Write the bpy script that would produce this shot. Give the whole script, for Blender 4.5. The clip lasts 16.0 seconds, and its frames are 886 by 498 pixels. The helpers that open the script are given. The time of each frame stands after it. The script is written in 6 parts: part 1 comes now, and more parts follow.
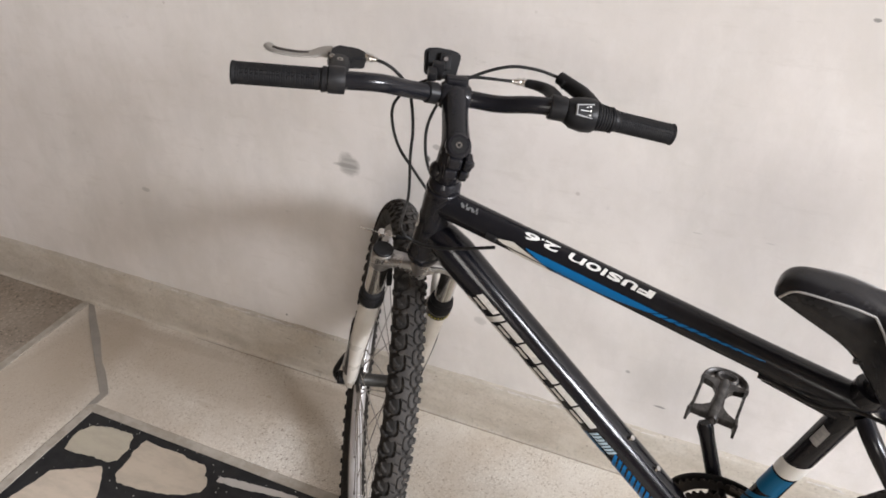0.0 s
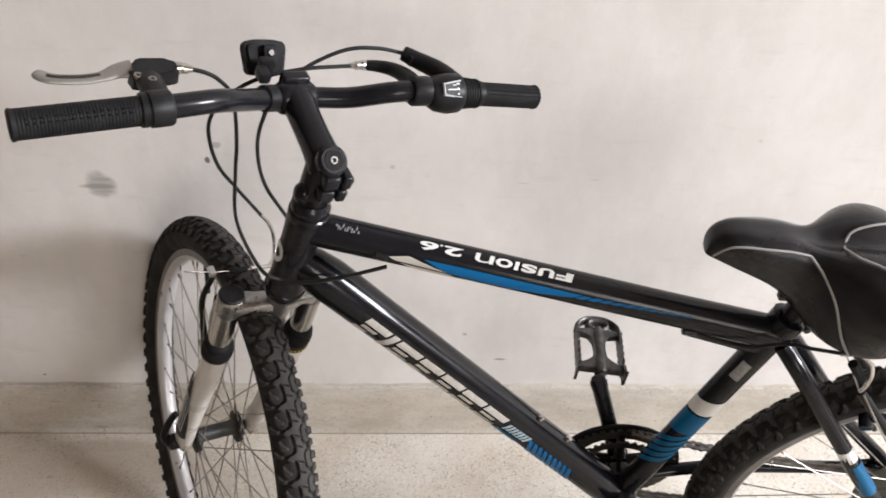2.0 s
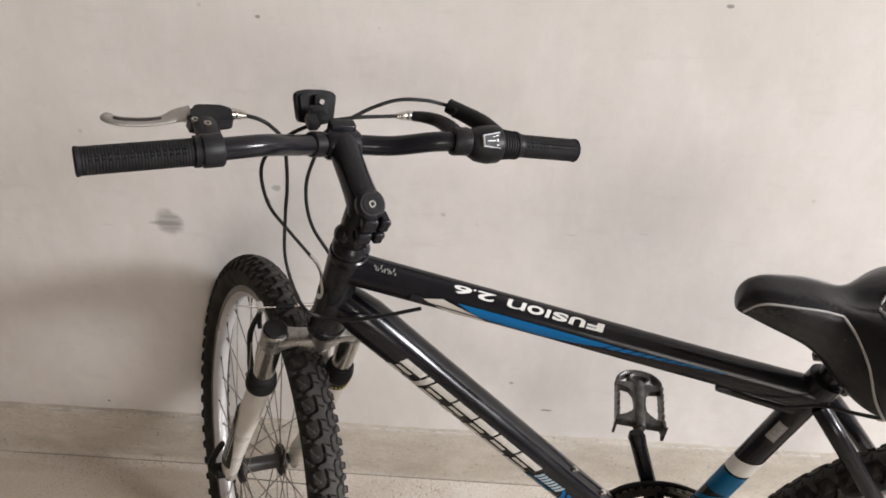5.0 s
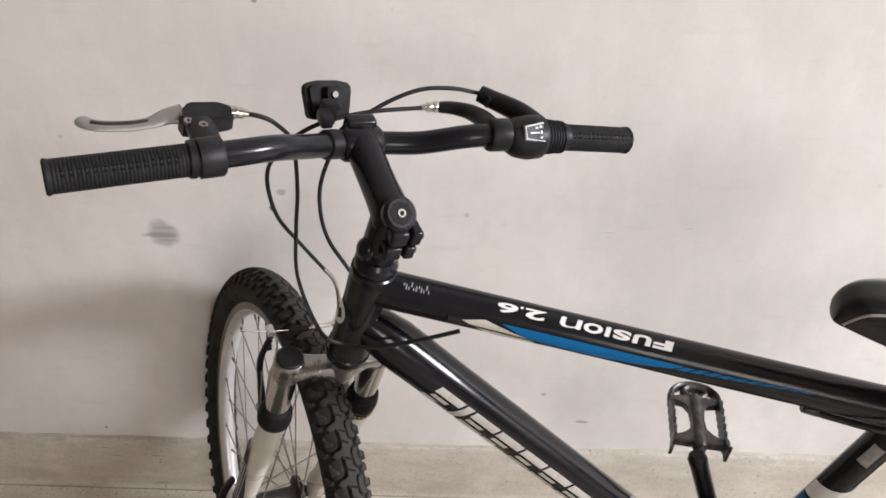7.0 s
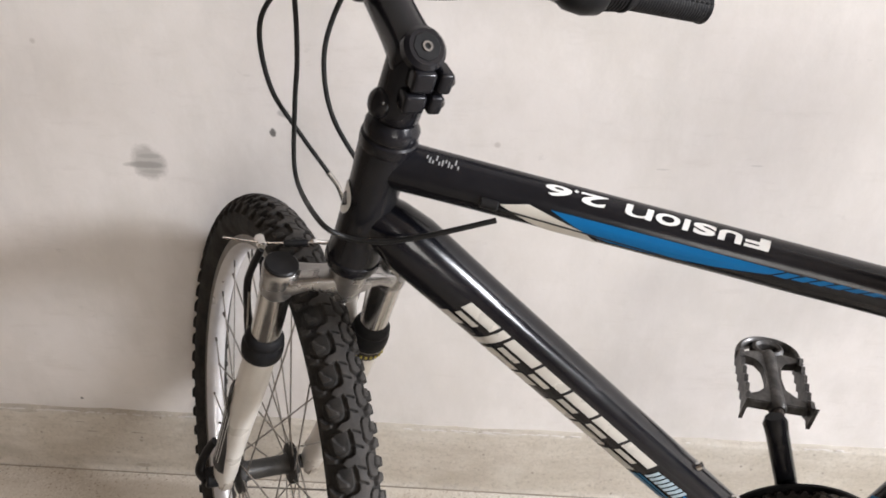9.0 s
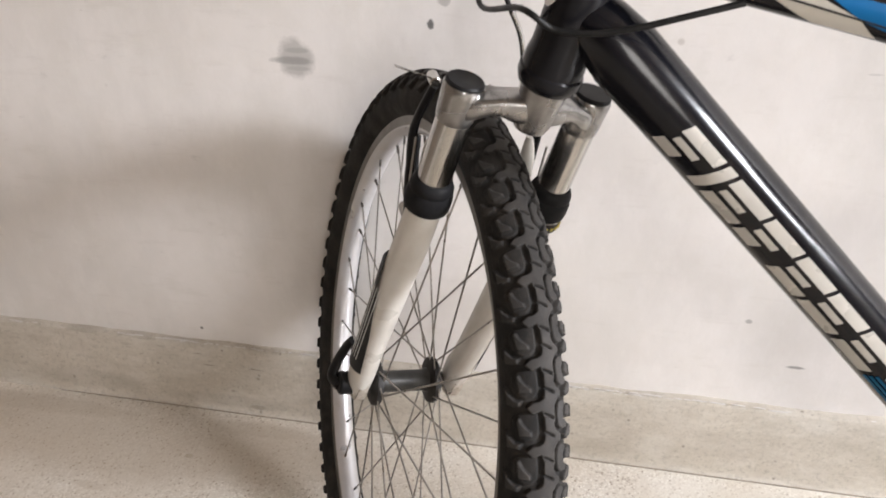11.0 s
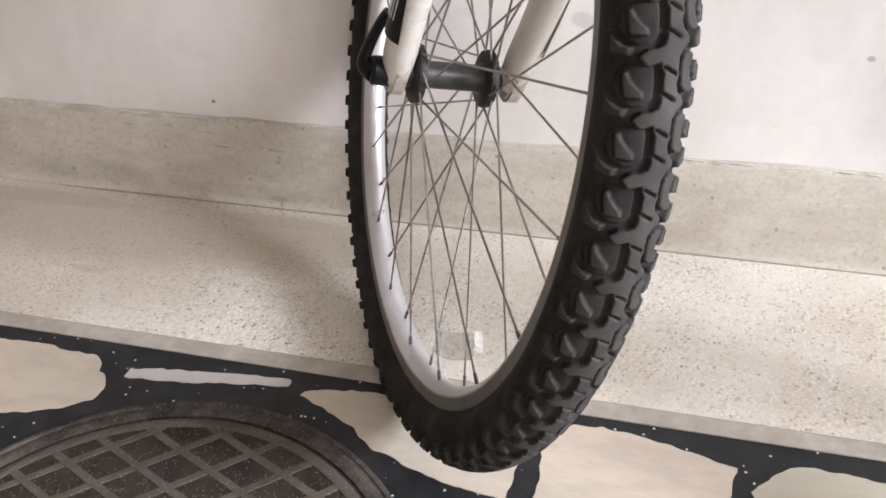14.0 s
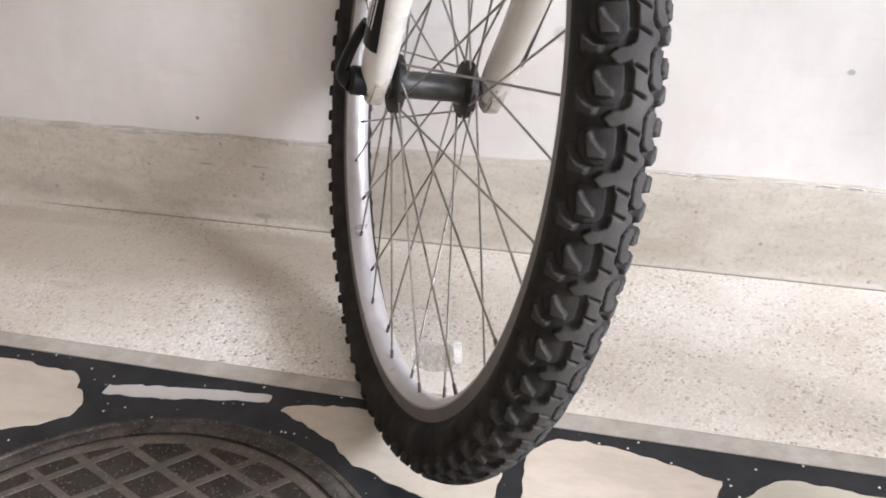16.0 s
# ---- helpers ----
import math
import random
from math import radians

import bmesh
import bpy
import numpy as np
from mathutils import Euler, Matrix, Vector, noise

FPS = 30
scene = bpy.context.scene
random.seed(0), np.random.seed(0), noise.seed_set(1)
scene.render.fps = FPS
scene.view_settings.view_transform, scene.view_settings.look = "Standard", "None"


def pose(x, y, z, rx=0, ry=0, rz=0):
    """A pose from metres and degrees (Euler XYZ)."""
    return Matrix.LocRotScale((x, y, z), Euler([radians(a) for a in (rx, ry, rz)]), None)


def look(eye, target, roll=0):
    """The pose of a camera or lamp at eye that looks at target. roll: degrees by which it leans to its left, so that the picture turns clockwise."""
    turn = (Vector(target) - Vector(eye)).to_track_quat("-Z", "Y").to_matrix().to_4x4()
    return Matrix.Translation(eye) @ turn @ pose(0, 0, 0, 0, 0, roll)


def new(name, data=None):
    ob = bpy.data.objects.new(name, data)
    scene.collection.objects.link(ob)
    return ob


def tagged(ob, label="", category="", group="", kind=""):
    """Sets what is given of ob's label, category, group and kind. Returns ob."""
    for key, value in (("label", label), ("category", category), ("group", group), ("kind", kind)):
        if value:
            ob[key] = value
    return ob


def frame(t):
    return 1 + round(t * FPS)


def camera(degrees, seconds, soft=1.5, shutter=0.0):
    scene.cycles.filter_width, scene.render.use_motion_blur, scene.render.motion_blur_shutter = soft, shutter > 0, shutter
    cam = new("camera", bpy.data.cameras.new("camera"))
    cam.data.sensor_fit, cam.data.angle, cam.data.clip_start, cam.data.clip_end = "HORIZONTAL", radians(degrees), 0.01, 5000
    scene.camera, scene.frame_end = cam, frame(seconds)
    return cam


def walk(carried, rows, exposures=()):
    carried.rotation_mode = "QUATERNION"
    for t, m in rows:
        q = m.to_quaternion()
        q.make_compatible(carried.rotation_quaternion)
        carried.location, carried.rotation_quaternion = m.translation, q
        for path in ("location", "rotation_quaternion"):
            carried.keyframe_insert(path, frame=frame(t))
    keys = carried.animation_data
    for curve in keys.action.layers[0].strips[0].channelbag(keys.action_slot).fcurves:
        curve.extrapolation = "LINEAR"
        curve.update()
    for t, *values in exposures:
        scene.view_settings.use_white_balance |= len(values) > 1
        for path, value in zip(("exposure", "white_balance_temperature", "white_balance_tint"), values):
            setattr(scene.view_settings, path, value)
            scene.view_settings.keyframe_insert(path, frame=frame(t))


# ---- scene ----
cam = camera(56.4, 16.0, soft=1.7, shutter=0.2)
PATH = [
    (0, (0.77, -1.224, 1.333), (0.071, 0.291, 0.23), -0.5),
    (0.5, (0.779, -1.212, 1.331), (0.143, 0.351, 0.257), -0.1),
    (1, (0.714, -1.172, 1.332), (0.314, 0.434, 0.209), 2.5),
    (1.5, (0.587, -1.116, 1.33), (0.421, 0.527, 0.202), 3.7),
    (2, (0.491, -1.092, 1.325), (0.568, 0.477, 0.087), 2.3),
    (2.3, (0.486, -1.102, 1.327), (0.662, 0.476, 0.111), 4.1),
    (2.5, (0.483, -1.112, 1.338), (0.655, 0.479, 0.138), 4.0),
    (3, (0.493, -1.121, 1.343), (0.596, 0.487, 0.158), 3.9),
    (3.5, (0.51, -1.13, 1.345), (0.498, 0.514, 0.207), 2.5),
    (4, (0.544, -1.13, 1.342), (0.431, 0.52, 0.217), 0.7),
    (6.5, (0.501, -1.044, 1.311), (0.412, 0.576, 0.141), 0.3),
    (7, (0.488, -1.003, 1.282), (0.386, 0.621, 0.12), -1.2),
    (7.5, (0.484, -0.969, 1.242), (0.375, 0.664, 0.093), -1.3),
    (8, (0.485, -0.933, 1.179), (0.392, 0.703, 0.032), -0.5),
    (10.5, (0.409, -0.948, 0.948), (0.11, 0.76, -0.048), -0.8),
    (11, (0.391, -0.944, 0.882), (0.022, 0.753, -0.11), -1.0),
    (11.5, (0.38, -0.942, 0.81), (-0.057, 0.729, -0.199), -1.7),
    (12, (0.363, -0.915, 0.755), (-0.117, 0.741, -0.258), -2.1),
    (12.5, (0.355, -0.919, 0.689), (-0.164, 0.743, -0.295), -1.1),
    (13, (0.341, -0.921, 0.63), (-0.141, 0.681, -0.465), -1.1),
    (13.5, (0.347, -0.922, 0.606), (-0.109, 0.669, -0.518), -1.8),
    (14, (0.359, -0.92, 0.593), (-0.068, 0.685, -0.521), -1.8),
    (14.5, (0.368, -0.92, 0.571), (-0.076, 0.701, -0.513), -1.3),
    (15, (0.367, -0.918, 0.556), (-0.093, 0.695, -0.533), -1.5),
    (15.5, (0.36, -0.927, 0.566), (-0.117, 0.687, -0.515), -1.7),
    (16, (0.37, -0.92, 0.579), (-0.047, 0.722, -0.483), -1.6),
]
walk(cam, [(t, look(eye, target, roll)) for t, eye, target, roll in PATH], exposures=[(0, -0.17, 6590, 12), (1.0, -0.17, 6530, 11.5), (2.5, -0.22, 6640, 12), (4.2, -0.36, 6770, 12), (8.2, -0.09, 6570, 12), (10.3, 0.06, 6570, 11), (11.5, 0.15, 6600, 12.5), (12.5, 0.22, 6440, 12.5), (14.5, 0.32, 6330, 13), (16, 0.41, 6190, 12.5)])

# ---- world and light ----
world = bpy.data.worlds.new("sky")
scene.world = world
world.use_nodes = True
wn = world.node_tree.nodes
sky = wn.new("ShaderNodeTexSky")
sky.sky_type, sky.sun_disc = "NISHITA", False
sky.sun_elevation, sky.sun_rotation = radians(50), radians(200)
wn["Background"].inputs["Strength"].default_value = 0.12
world.node_tree.links.new(sky.outputs["Color"], wn["Background"].inputs["Color"])


def area_lamp(name, place, target, width, height, watts, colour):
    data = bpy.data.lights.new(name, "AREA")
    data.shape, data.size, data.size_y, data.energy, data.color = "RECTANGLE", width, height, watts, colour
    lamp = new(name, data)
    lamp.matrix_world = look(place, target)
    return lamp


# daylight through the unseen high opening at the end of the hall
area_lamp("opening_daylight", (5.78, -1.74, 2.53), (0.3, -0.2, 0.2), 1.62, 1.2, 655, (0.938, 0.975, 1.04))
# fill lamp opposite the bicycle, added to lift the shade; its window is invented
area_lamp("added_fill", (2.3, -4.56, 1.75), (1.4, 0.0, 0.6), 1.3, 1.4, 60, (1.01, 0.97, 0.905))


# ---- materials ----
def mat(name, colour, rough=0.5, metal=0.0, coat=0.0):
    m = bpy.data.materials.new(name)
    m.use_nodes = True
    b = m.node_tree.nodes["Principled BSDF"]
    b.inputs["Base Color"].default_value = (*colour, 1)
    b.inputs["Roughness"].default_value = rough
    b.inputs["Metallic"].default_value = metal
    b.inputs["Coat Weight"].default_value = coat
    b.inputs["Coat Roughness"].default_value = 0.08
    return m


def coords(m):
    return m.node_tree.nodes.new("ShaderNodeTexCoord").outputs["Object"]


def tex_noise(m, scale, detail=4.0, rough=0.55, stretch=None):
    nt = m.node_tree
    n = nt.nodes.new("ShaderNodeTexNoise")
    n.inputs["Scale"].default_value, n.inputs["Detail"].default_value, n.inputs["Roughness"].default_value = scale, detail, rough
    c = coords(m)
    if stretch:
        mp = nt.nodes.new("ShaderNodeMapping")
        mp.inputs["Scale"].default_value = stretch
        nt.links.new(c, mp.inputs["Vector"])
        c = mp.outputs["Vector"]
    nt.links.new(c, n.inputs["Vector"])
    return n.outputs["Fac"]


def cells(m, scale, feature="F1"):
    nt = m.node_tree
    n = nt.nodes.new("ShaderNodeTexVoronoi")
    n.feature = feature
    n.inputs["Scale"].default_value = scale
    nt.links.new(coords(m), n.inputs["Vector"])
    return n


def ramp(m, value, stops):
    nt = m.node_tree
    r = nt.nodes.new("ShaderNodeValToRGB")
    e = r.color_ramp.elements
    while len(e) < len(stops):
        e.new(0.5)
    for k, (pos, col) in zip(e, stops):
        k.position = pos
        k.color = (*col, 1) if not isinstance(col, float) else (col, col, col, 1)
    nt.links.new(value, r.inputs["Fac"])
    return r.outputs["Color"]


def mix(m, fac, a, b, mode="MIX"):
    nt = m.node_tree
    x = nt.nodes.new("ShaderNodeMix")
    x.data_type, x.blend_type = "RGBA", mode
    for sock, v in ((x.inputs["Factor"], fac), (x.inputs["A"], a), (x.inputs["B"], b)):
        if isinstance(v, bpy.types.NodeSocket):
            nt.links.new(v, sock)
        elif isinstance(v, tuple):
            sock.default_value = (*v, 1)
        else:
            sock.default_value = v
    return x.outputs["Result"]


def paint(m, colour=None, rough=None, bump=None, strength=0.2, distance=0.002):
    nt = m.node_tree
    b = nt.nodes["Principled BSDF"]
    if colour is not None:
        nt.links.new(colour, b.inputs["Base Color"])
    if rough is not None:
        nt.links.new(rough, b.inputs["Roughness"])
    if bump is not None:
        n = nt.nodes.new("ShaderNodeBump")
        n.inputs["Strength"].default_value, n.inputs["Distance"].default_value = strength, distance
        nt.links.new(bump, n.inputs["Height"])
        nt.links.new(n.outputs["Normal"], b.inputs["Normal"])
    return m


def worn(name, base, dust, rough, metal=0.0, scale=60.0, coat=0.0, grain=900.0, strength=0.08, amount=0.5):
    """A surface with patches of dust at one scale and fine grain at another."""
    m = mat(name, base, rough, metal, coat)
    patch = ramp(m, tex_noise(m, scale, 5, 0.65), [(0.42, 0.0), (0.75, amount)])
    col = mix(m, patch, base, dust)
    rg = ramp(m, tex_noise(m, scale * 0.6, 4), [(0.3, rough * 0.8), (0.75, min(rough * 1.25, 1.0))])
    return paint(m, col, rg, tex_noise(m, grain, 3), strength, 0.0006)


# marks on the wall: place, half sizes, tone, strength
STAINS = [
    (0.002, 0.582, 0.023, 0.027, 0.36, 0.75), (-0.003, 0.578, 0.030, 0.0055, 0.26, 0.7), (0.004, 0.591, 0.018, 0.004, 0.30, 0.5), (0.004, 0.568, 0.016, 0.003, 0.32, 0.4),
    (0.174, 0.630, 0.0045, 0.0065, 0.10, 0.95), (0.191, 0.657, 0.009, 0.006, 0.30, 0.6), (-0.552, 0.400, 0.012, 0.006, 0.36, 0.6), (0.845, 0.975, 0.006, 0.003, 0.18, 0.8),
    (0.194, 0.938, 0.004, 0.003, 0.2, 0.8), (0.669, 0.594, 0.009, 0.0014, 0.4, 0.4), (0.783, 0.603, 0.009, 0.0014, 0.4, 0.4), (0.661, 0.193, 0.012, 0.0025, 0.2, 0.8),
    (0.591, 0.259, 0.005, 0.0035, 0.3, 0.7), (-0.200, 0.147, 0.003, 0.003, 0.15, 0.9), (0.285, 0.285, 0.014, 0.010, 0.40, 0.5),
]


def stain(m, x, z, rx, rz, strength, flat_on_floor=False):
    nt = m.node_tree
    mp = nt.nodes.new("ShaderNodeMapping")
    mp.inputs["Location"].default_value = (-x / rx, -z / rz, 0) if flat_on_floor else (-x / rx, 0, -z / rz)
    mp.inputs["Scale"].default_value = (1 / rx, 1 / rz, 0) if flat_on_floor else (1 / rx, 0, 1 / rz)
    nt.links.new(coords(m), mp.inputs["Vector"])
    ln = nt.nodes.new("ShaderNodeVectorMath")
    ln.operation = "LENGTH"
    nt.links.new(mp.outputs["Vector"], ln.inputs[0])
    add = nt.nodes.new("ShaderNodeMath")
    add.operation = "ADD"
    nt.links.new(ln.outputs["Value"], add.inputs[0])
    nt.links.new(tex_noise(m, 0.9 / max(rx, rz), 5, 0.7), add.inputs[1])
    mul = nt.nodes.new("ShaderNodeMath")
    mul.operation = "MULTIPLY"
    mul.inputs[1].default_value = 0.6
    nt.links.new(add.outputs["Value"], mul.inputs[0])
    return ramp(m, mul.outputs["Value"], [(0.3, strength), (0.72, strength * 0.9), (0.95, 0.0)])


def wall_material():
    m = mat("off_white_plaster_paint", (0.76, 0.735, 0.71), 0.75)
    broad = ramp(m, tex_noise(m, 1.7, 5, 0.6), [(0.3, (0.70, 0.667, 0.638)), (0.7, (0.79, 0.757, 0.735))])
    streak = ramp(m, tex_noise(m, 5.0, 6, 0.7, (1.0, 1.0, 0.45)), [(0.45, 0.0), (0.70, 0.75)])
    col = mix(m, streak, broad, (0.61, 0.585, 0.555))
    scuff = ramp(m, tex_noise(m, 16.0, 8, 0.75, (1.0, 1.0, 1.9)), [(0.63, 0.0), (0.74, 0.42)])
    col = mix(m, scuff, col, (0.42, 0.40, 0.38))
    cloud = ramp(m, tex_noise(m, 11.0, 7, 0.68), [(0.44, 0.0), (0.66, 0.5)])
    col = mix(m, cloud, col, (0.655, 0.625, 0.585))
    pale = ramp(m, tex_noise(m, 7.0, 7, 0.7, (1.0, 1.0, 0.6)), [(0.55, 0.0), (0.72, 0.5)])
    col = mix(m, pale, col, (0.80, 0.775, 0.75))
    smear = ramp(m, tex_noise(m, 30.0, 6, 0.7, (0.35, 1.0, 1.5)), [(0.56, 0.0), (0.74, 0.34)])
    col = mix(m, smear, col, (0.57, 0.535, 0.495))
    specks = cells(m, 9.0)
    dots = ramp(m, specks.outputs["Distance"], [(0.024, 0.4), (0.045, 0.0)])
    col = mix(m, dots, col, (0.34, 0.30, 0.27))
    for x, z, rx, rz, tone, strength in STAINS:
        col = mix(m, stain(m, x, z, rx, rz, strength), col, (tone, tone * 0.96, tone * 0.91))
    height = mix(m, 0.35, tex_noise(m, 14, 6, 0.6), tex_noise(m, 180, 4))
    return paint(m, col, None, height, 0.16, 0.003)


# dirt on the terrazzo; the broad ellipses also paint in its shaded left: place, half sizes, strength
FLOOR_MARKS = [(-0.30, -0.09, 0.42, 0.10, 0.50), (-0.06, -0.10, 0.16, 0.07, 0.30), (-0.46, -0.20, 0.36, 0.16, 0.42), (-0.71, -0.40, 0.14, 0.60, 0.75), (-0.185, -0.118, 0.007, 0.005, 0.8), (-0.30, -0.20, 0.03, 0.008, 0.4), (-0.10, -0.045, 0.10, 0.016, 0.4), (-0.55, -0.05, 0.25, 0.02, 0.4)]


def terrazzo(name, base, light, dark, scale=150.0, stain_colour=(0.46, 0.40, 0.33), stain_amount=0.5, marks=()):
    m = mat(name, base, 0.5)
    v = cells(m, scale)
    chip = ramp(m, v.outputs["Color"], [(0.14, dark), (0.20, tuple(0.45 * a + 0.55 * b for a, b in zip(base, dark))), (0.30, tuple(0.80 * a + 0.20 * b for a, b in zip(base, dark))), (0.48, base), (0.8, light)])
    edge = ramp(m, v.outputs["Distance"], [(0.35, 0.0), (0.6, 0.8)])
    col = mix(m, edge, chip, tuple(c * 0.86 for c in base))
    fine = cells(m, scale * 2.3)
    dots = ramp(m, fine.outputs["Color"], [(0.10, 0.66), (0.14, 0.0)])
    col = mix(m, dots, col, dark)
    smeared = ramp(m, tex_noise(m, 9.0, 7, 0.7, (0.6, 1.0, 1.0)), [(0.46, 0.0), (0.62, 0.62)])
    col = mix(m, smeared, col, tuple(c * 0.95 for c in base))
    patch = ramp(m, tex_noise(m, 4.5, 6, 0.65), [(0.40, 0.0), (0.74, stain_amount)])
    col = mix(m, patch, col, stain_colour)
    # brown marks: small dirt spots, and broad ones that put shade into the colour
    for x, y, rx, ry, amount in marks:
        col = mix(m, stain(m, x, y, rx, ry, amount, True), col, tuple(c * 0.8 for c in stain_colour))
    rg = ramp(m, tex_noise(m, 22, 4), [(0.3, 0.36), (0.75, 0.62)])
    return paint(m, col, rg, tex_noise(m, 240, 3), 0.12, 0.0008)


def speckled(name, base, patch, rough, grit, scale):
    """A rough cast surface: patches of wear and many fine pale grits."""
    m = mat(name, base, rough)
    col = mix(m, ramp(m, tex_noise(m, 22, 6, 0.7), [(0.38, 0.0), (0.68, 0.9)]), base, patch)
    v = cells(m, scale)
    pick = ramp(m, v.outputs["Color"], [(0.62, 0.0), (0.80, 1.0)])
    dots = ramp(m, v.outputs["Distance"], [(0.2, 0.85), (0.5, 0.0)])
    col = mix(m, mix(m, 1.0, dots, pick, "MULTIPLY"), col, grit)
    return paint(m, col, None, tex_noise(m, 420, 5, 0.7), 0.6, 0.0012)


# scratches and smudges on the skirting: place, half sizes, strength
SKIRTING_MARKS = [(-0.191, 0.0865, 0.010, 0.0012, 0.9), (-0.113, 0.0885, 0.015, 0.0011, 0.8), (-0.207, 0.1066, 0.009, 0.0010, 0.7), (-0.268, 0.113, 0.008, 0.003, 0.3), (-0.405, 0.1245, 0.030, 0.004, 0.3), (-0.331, 0.109, 0.011, 0.003, 0.25), (-0.302, 0.1245, 0.026, 0.003, 0.35),
                  (-0.442, 0.0283, 0.003, 0.004, 0.7), (-0.111, 0.0713, 0.003, 0.003, 0.7), (-0.157, 0.0403, 0.004, 0.003, 0.6), (-0.119, 0.0126, 0.016, 0.005, 0.5), (-0.42, 0.03, 0.11, 0.022, 0.2), (-0.17, 0.019, 0.12, 0.013, 0.2)]


def skirting_material():
    m = mat("polished_cement_skirting", (0.5, 0.46, 0.4), 0.5)
    broad = ramp(m, tex_noise(m, 6, 6, 0.65), [(0.3, (0.46, 0.418, 0.352)), (0.7, (0.58, 0.533, 0.462))])
    grains = ramp(m, tex_noise(m, 130, 7, 0.85), [(0.38, 0.75), (0.50, 0.0)])
    col = mix(m, grains, broad, (0.33, 0.30, 0.255))
    pale = ramp(m, cells(m, 260).outputs["Color"], [(0.78, 0.0), (0.88, 0.26)])
    col = mix(m, pale, col, (0.66, 0.62, 0.55))
    cloud = ramp(m, tex_noise(m, 24, 7, 0.7, (0.7, 1.0, 1.3)), [(0.47, 0.0), (0.66, 0.55)])
    col = mix(m, cloud, col, (0.61, 0.575, 0.515))
    spots = ramp(m, cells(m, 26).outputs["Distance"], [(0.04, 0.7), (0.085, 0.0)])
    spots = mix(m, 1.0, spots, ramp(m, tex_noise(m, 12, 5, 0.7), [(0.46, 0.0), (0.58, 1.0)]), "MULTIPLY")
    col = mix(m, spots, col, (0.2, 0.17, 0.14))
    grime = ramp(m, tex_noise(m, 13, 8, 0.72, (0.6, 1.0, 1.6)), [(0.46, 0.0), (0.68, 0.55)])
    col = mix(m, grime, col, (0.37, 0.325, 0.265))
    chips = ramp(m, cells(m, 58).outputs["Distance"], [(0.09, 0.8), (0.17, 0.0)])
    chips = mix(m, 1.0, chips, ramp(m, tex_noise(m, 31, 5, 0.7), [(0.47, 0.0), (0.60, 1.0)]), "MULTIPLY")
    col = mix(m, chips, col, (0.24, 0.21, 0.18))
    for x, z, rx, rz, strength in SKIRTING_MARKS:
        col = mix(m, stain(m, x, z, rx, rz, strength), col, (0.23, 0.20, 0.165))
    return paint(m, col, None, tex_noise(m, 60, 5), 0.3, 0.002)


def black_matrix():
    m = mat("black_terrazzo_matrix", (0.025, 0.026, 0.03), 0.4)
    v = cells(m, 105)
    dots = ramp(m, v.outputs["Distance"], [(0.085, 1.0), (0.16, 0.0)])
    pick = ramp(m, v.outputs["Color"], [(0.54, 0.0), (0.60, 1.0)])
    grey = ramp(m, tex_noise(m, 35, 5), [(0.35, (0.010, 0.011, 0.013)), (0.75, (0.026, 0.026, 0.028))])
    both = mix(m, 1.0, dots, pick, "MULTIPLY")
    return paint(m, mix(m, both, grey, (0.74, 0.72, 0.69)), None, tex_noise(m, 300, 3), 0.15, 0.0006)


def marble():
    m = mat("cream_marble", (0.72, 0.66, 0.57), 0.35)
    info = m.node_tree.nodes.new("ShaderNodeObjectInfo")
    tone = ramp(m, info.outputs["Random"], [(0.0, (0.48, 0.455, 0.365)), (0.5, (0.57, 0.505, 0.415)), (1.0, (0.60, 0.505, 0.42))])
    veins = ramp(m, tex_noise(m, 11, 8, 0.7, (1.0, 2.6, 1.0)), [(0.43, 0.0), (0.60, 0.45), (0.7, 0.12)])
    col = mix(m, veins, tone, (0.38, 0.335, 0.275))
    col = mix(m, ramp(m, tex_noise(m, 40, 5), [(0.6, 0.0), (0.8, 0.3)]), col, (0.45, 0.40, 0.33))
    return paint(m, col, None, tex_noise(m, 90, 4), 0.12, 0.001)


def clear_plastic():
    """Milky clear plastic, mostly see-through."""
    m = mat("milky_clear_plastic", (0.74, 0.73, 0.70), 0.55)
    nt = m.node_tree
    nt.nodes["Principled BSDF"].inputs["Specular IOR Level"].default_value = 0.15
    through_it = nt.nodes.new("ShaderNodeBsdfTransparent")
    blend = nt.nodes.new("ShaderNodeMixShader")
    nt.links.new(ramp(m, tex_noise(m, 160, 3), [(0.3, 0.20), (0.7, 0.38)]), blend.inputs[0])
    nt.links.new(through_it.outputs[0], blend.inputs[1])
    nt.links.new(nt.nodes["Principled BSDF"].outputs[0], blend.inputs[2])
    nt.links.new(blend.outputs[0], nt.nodes["Material Output"].inputs["Surface"])
    return m


M_WALL = wall_material()
M_SKIRT = skirting_material()
M_FLAKE = worn("flaked_off_white_paint", (0.63, 0.605, 0.575), (0.48, 0.45, 0.41), 0.8, scale=90, grain=300)
# dark tone for unseen walls and ceiling, chosen to cut the bounce fill
M_TAN = worn("tan_wall_paint", (0.20, 0.155, 0.115), (0.15, 0.12, 0.09), 0.8, scale=3, grain=90, strength=0.2)
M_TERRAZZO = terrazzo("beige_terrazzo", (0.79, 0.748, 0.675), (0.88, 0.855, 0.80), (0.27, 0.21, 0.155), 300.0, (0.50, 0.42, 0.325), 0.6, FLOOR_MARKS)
M_BROWN = terrazzo("brown_terrazzo", (0.27, 0.225, 0.18), (0.38, 0.32, 0.26), (0.08, 0.064, 0.05))
M_STRIP = worn("grey_marble_strip", (0.36, 0.325, 0.275), (0.57, 0.535, 0.49), 0.5, scale=28, grain=200, amount=0.8)
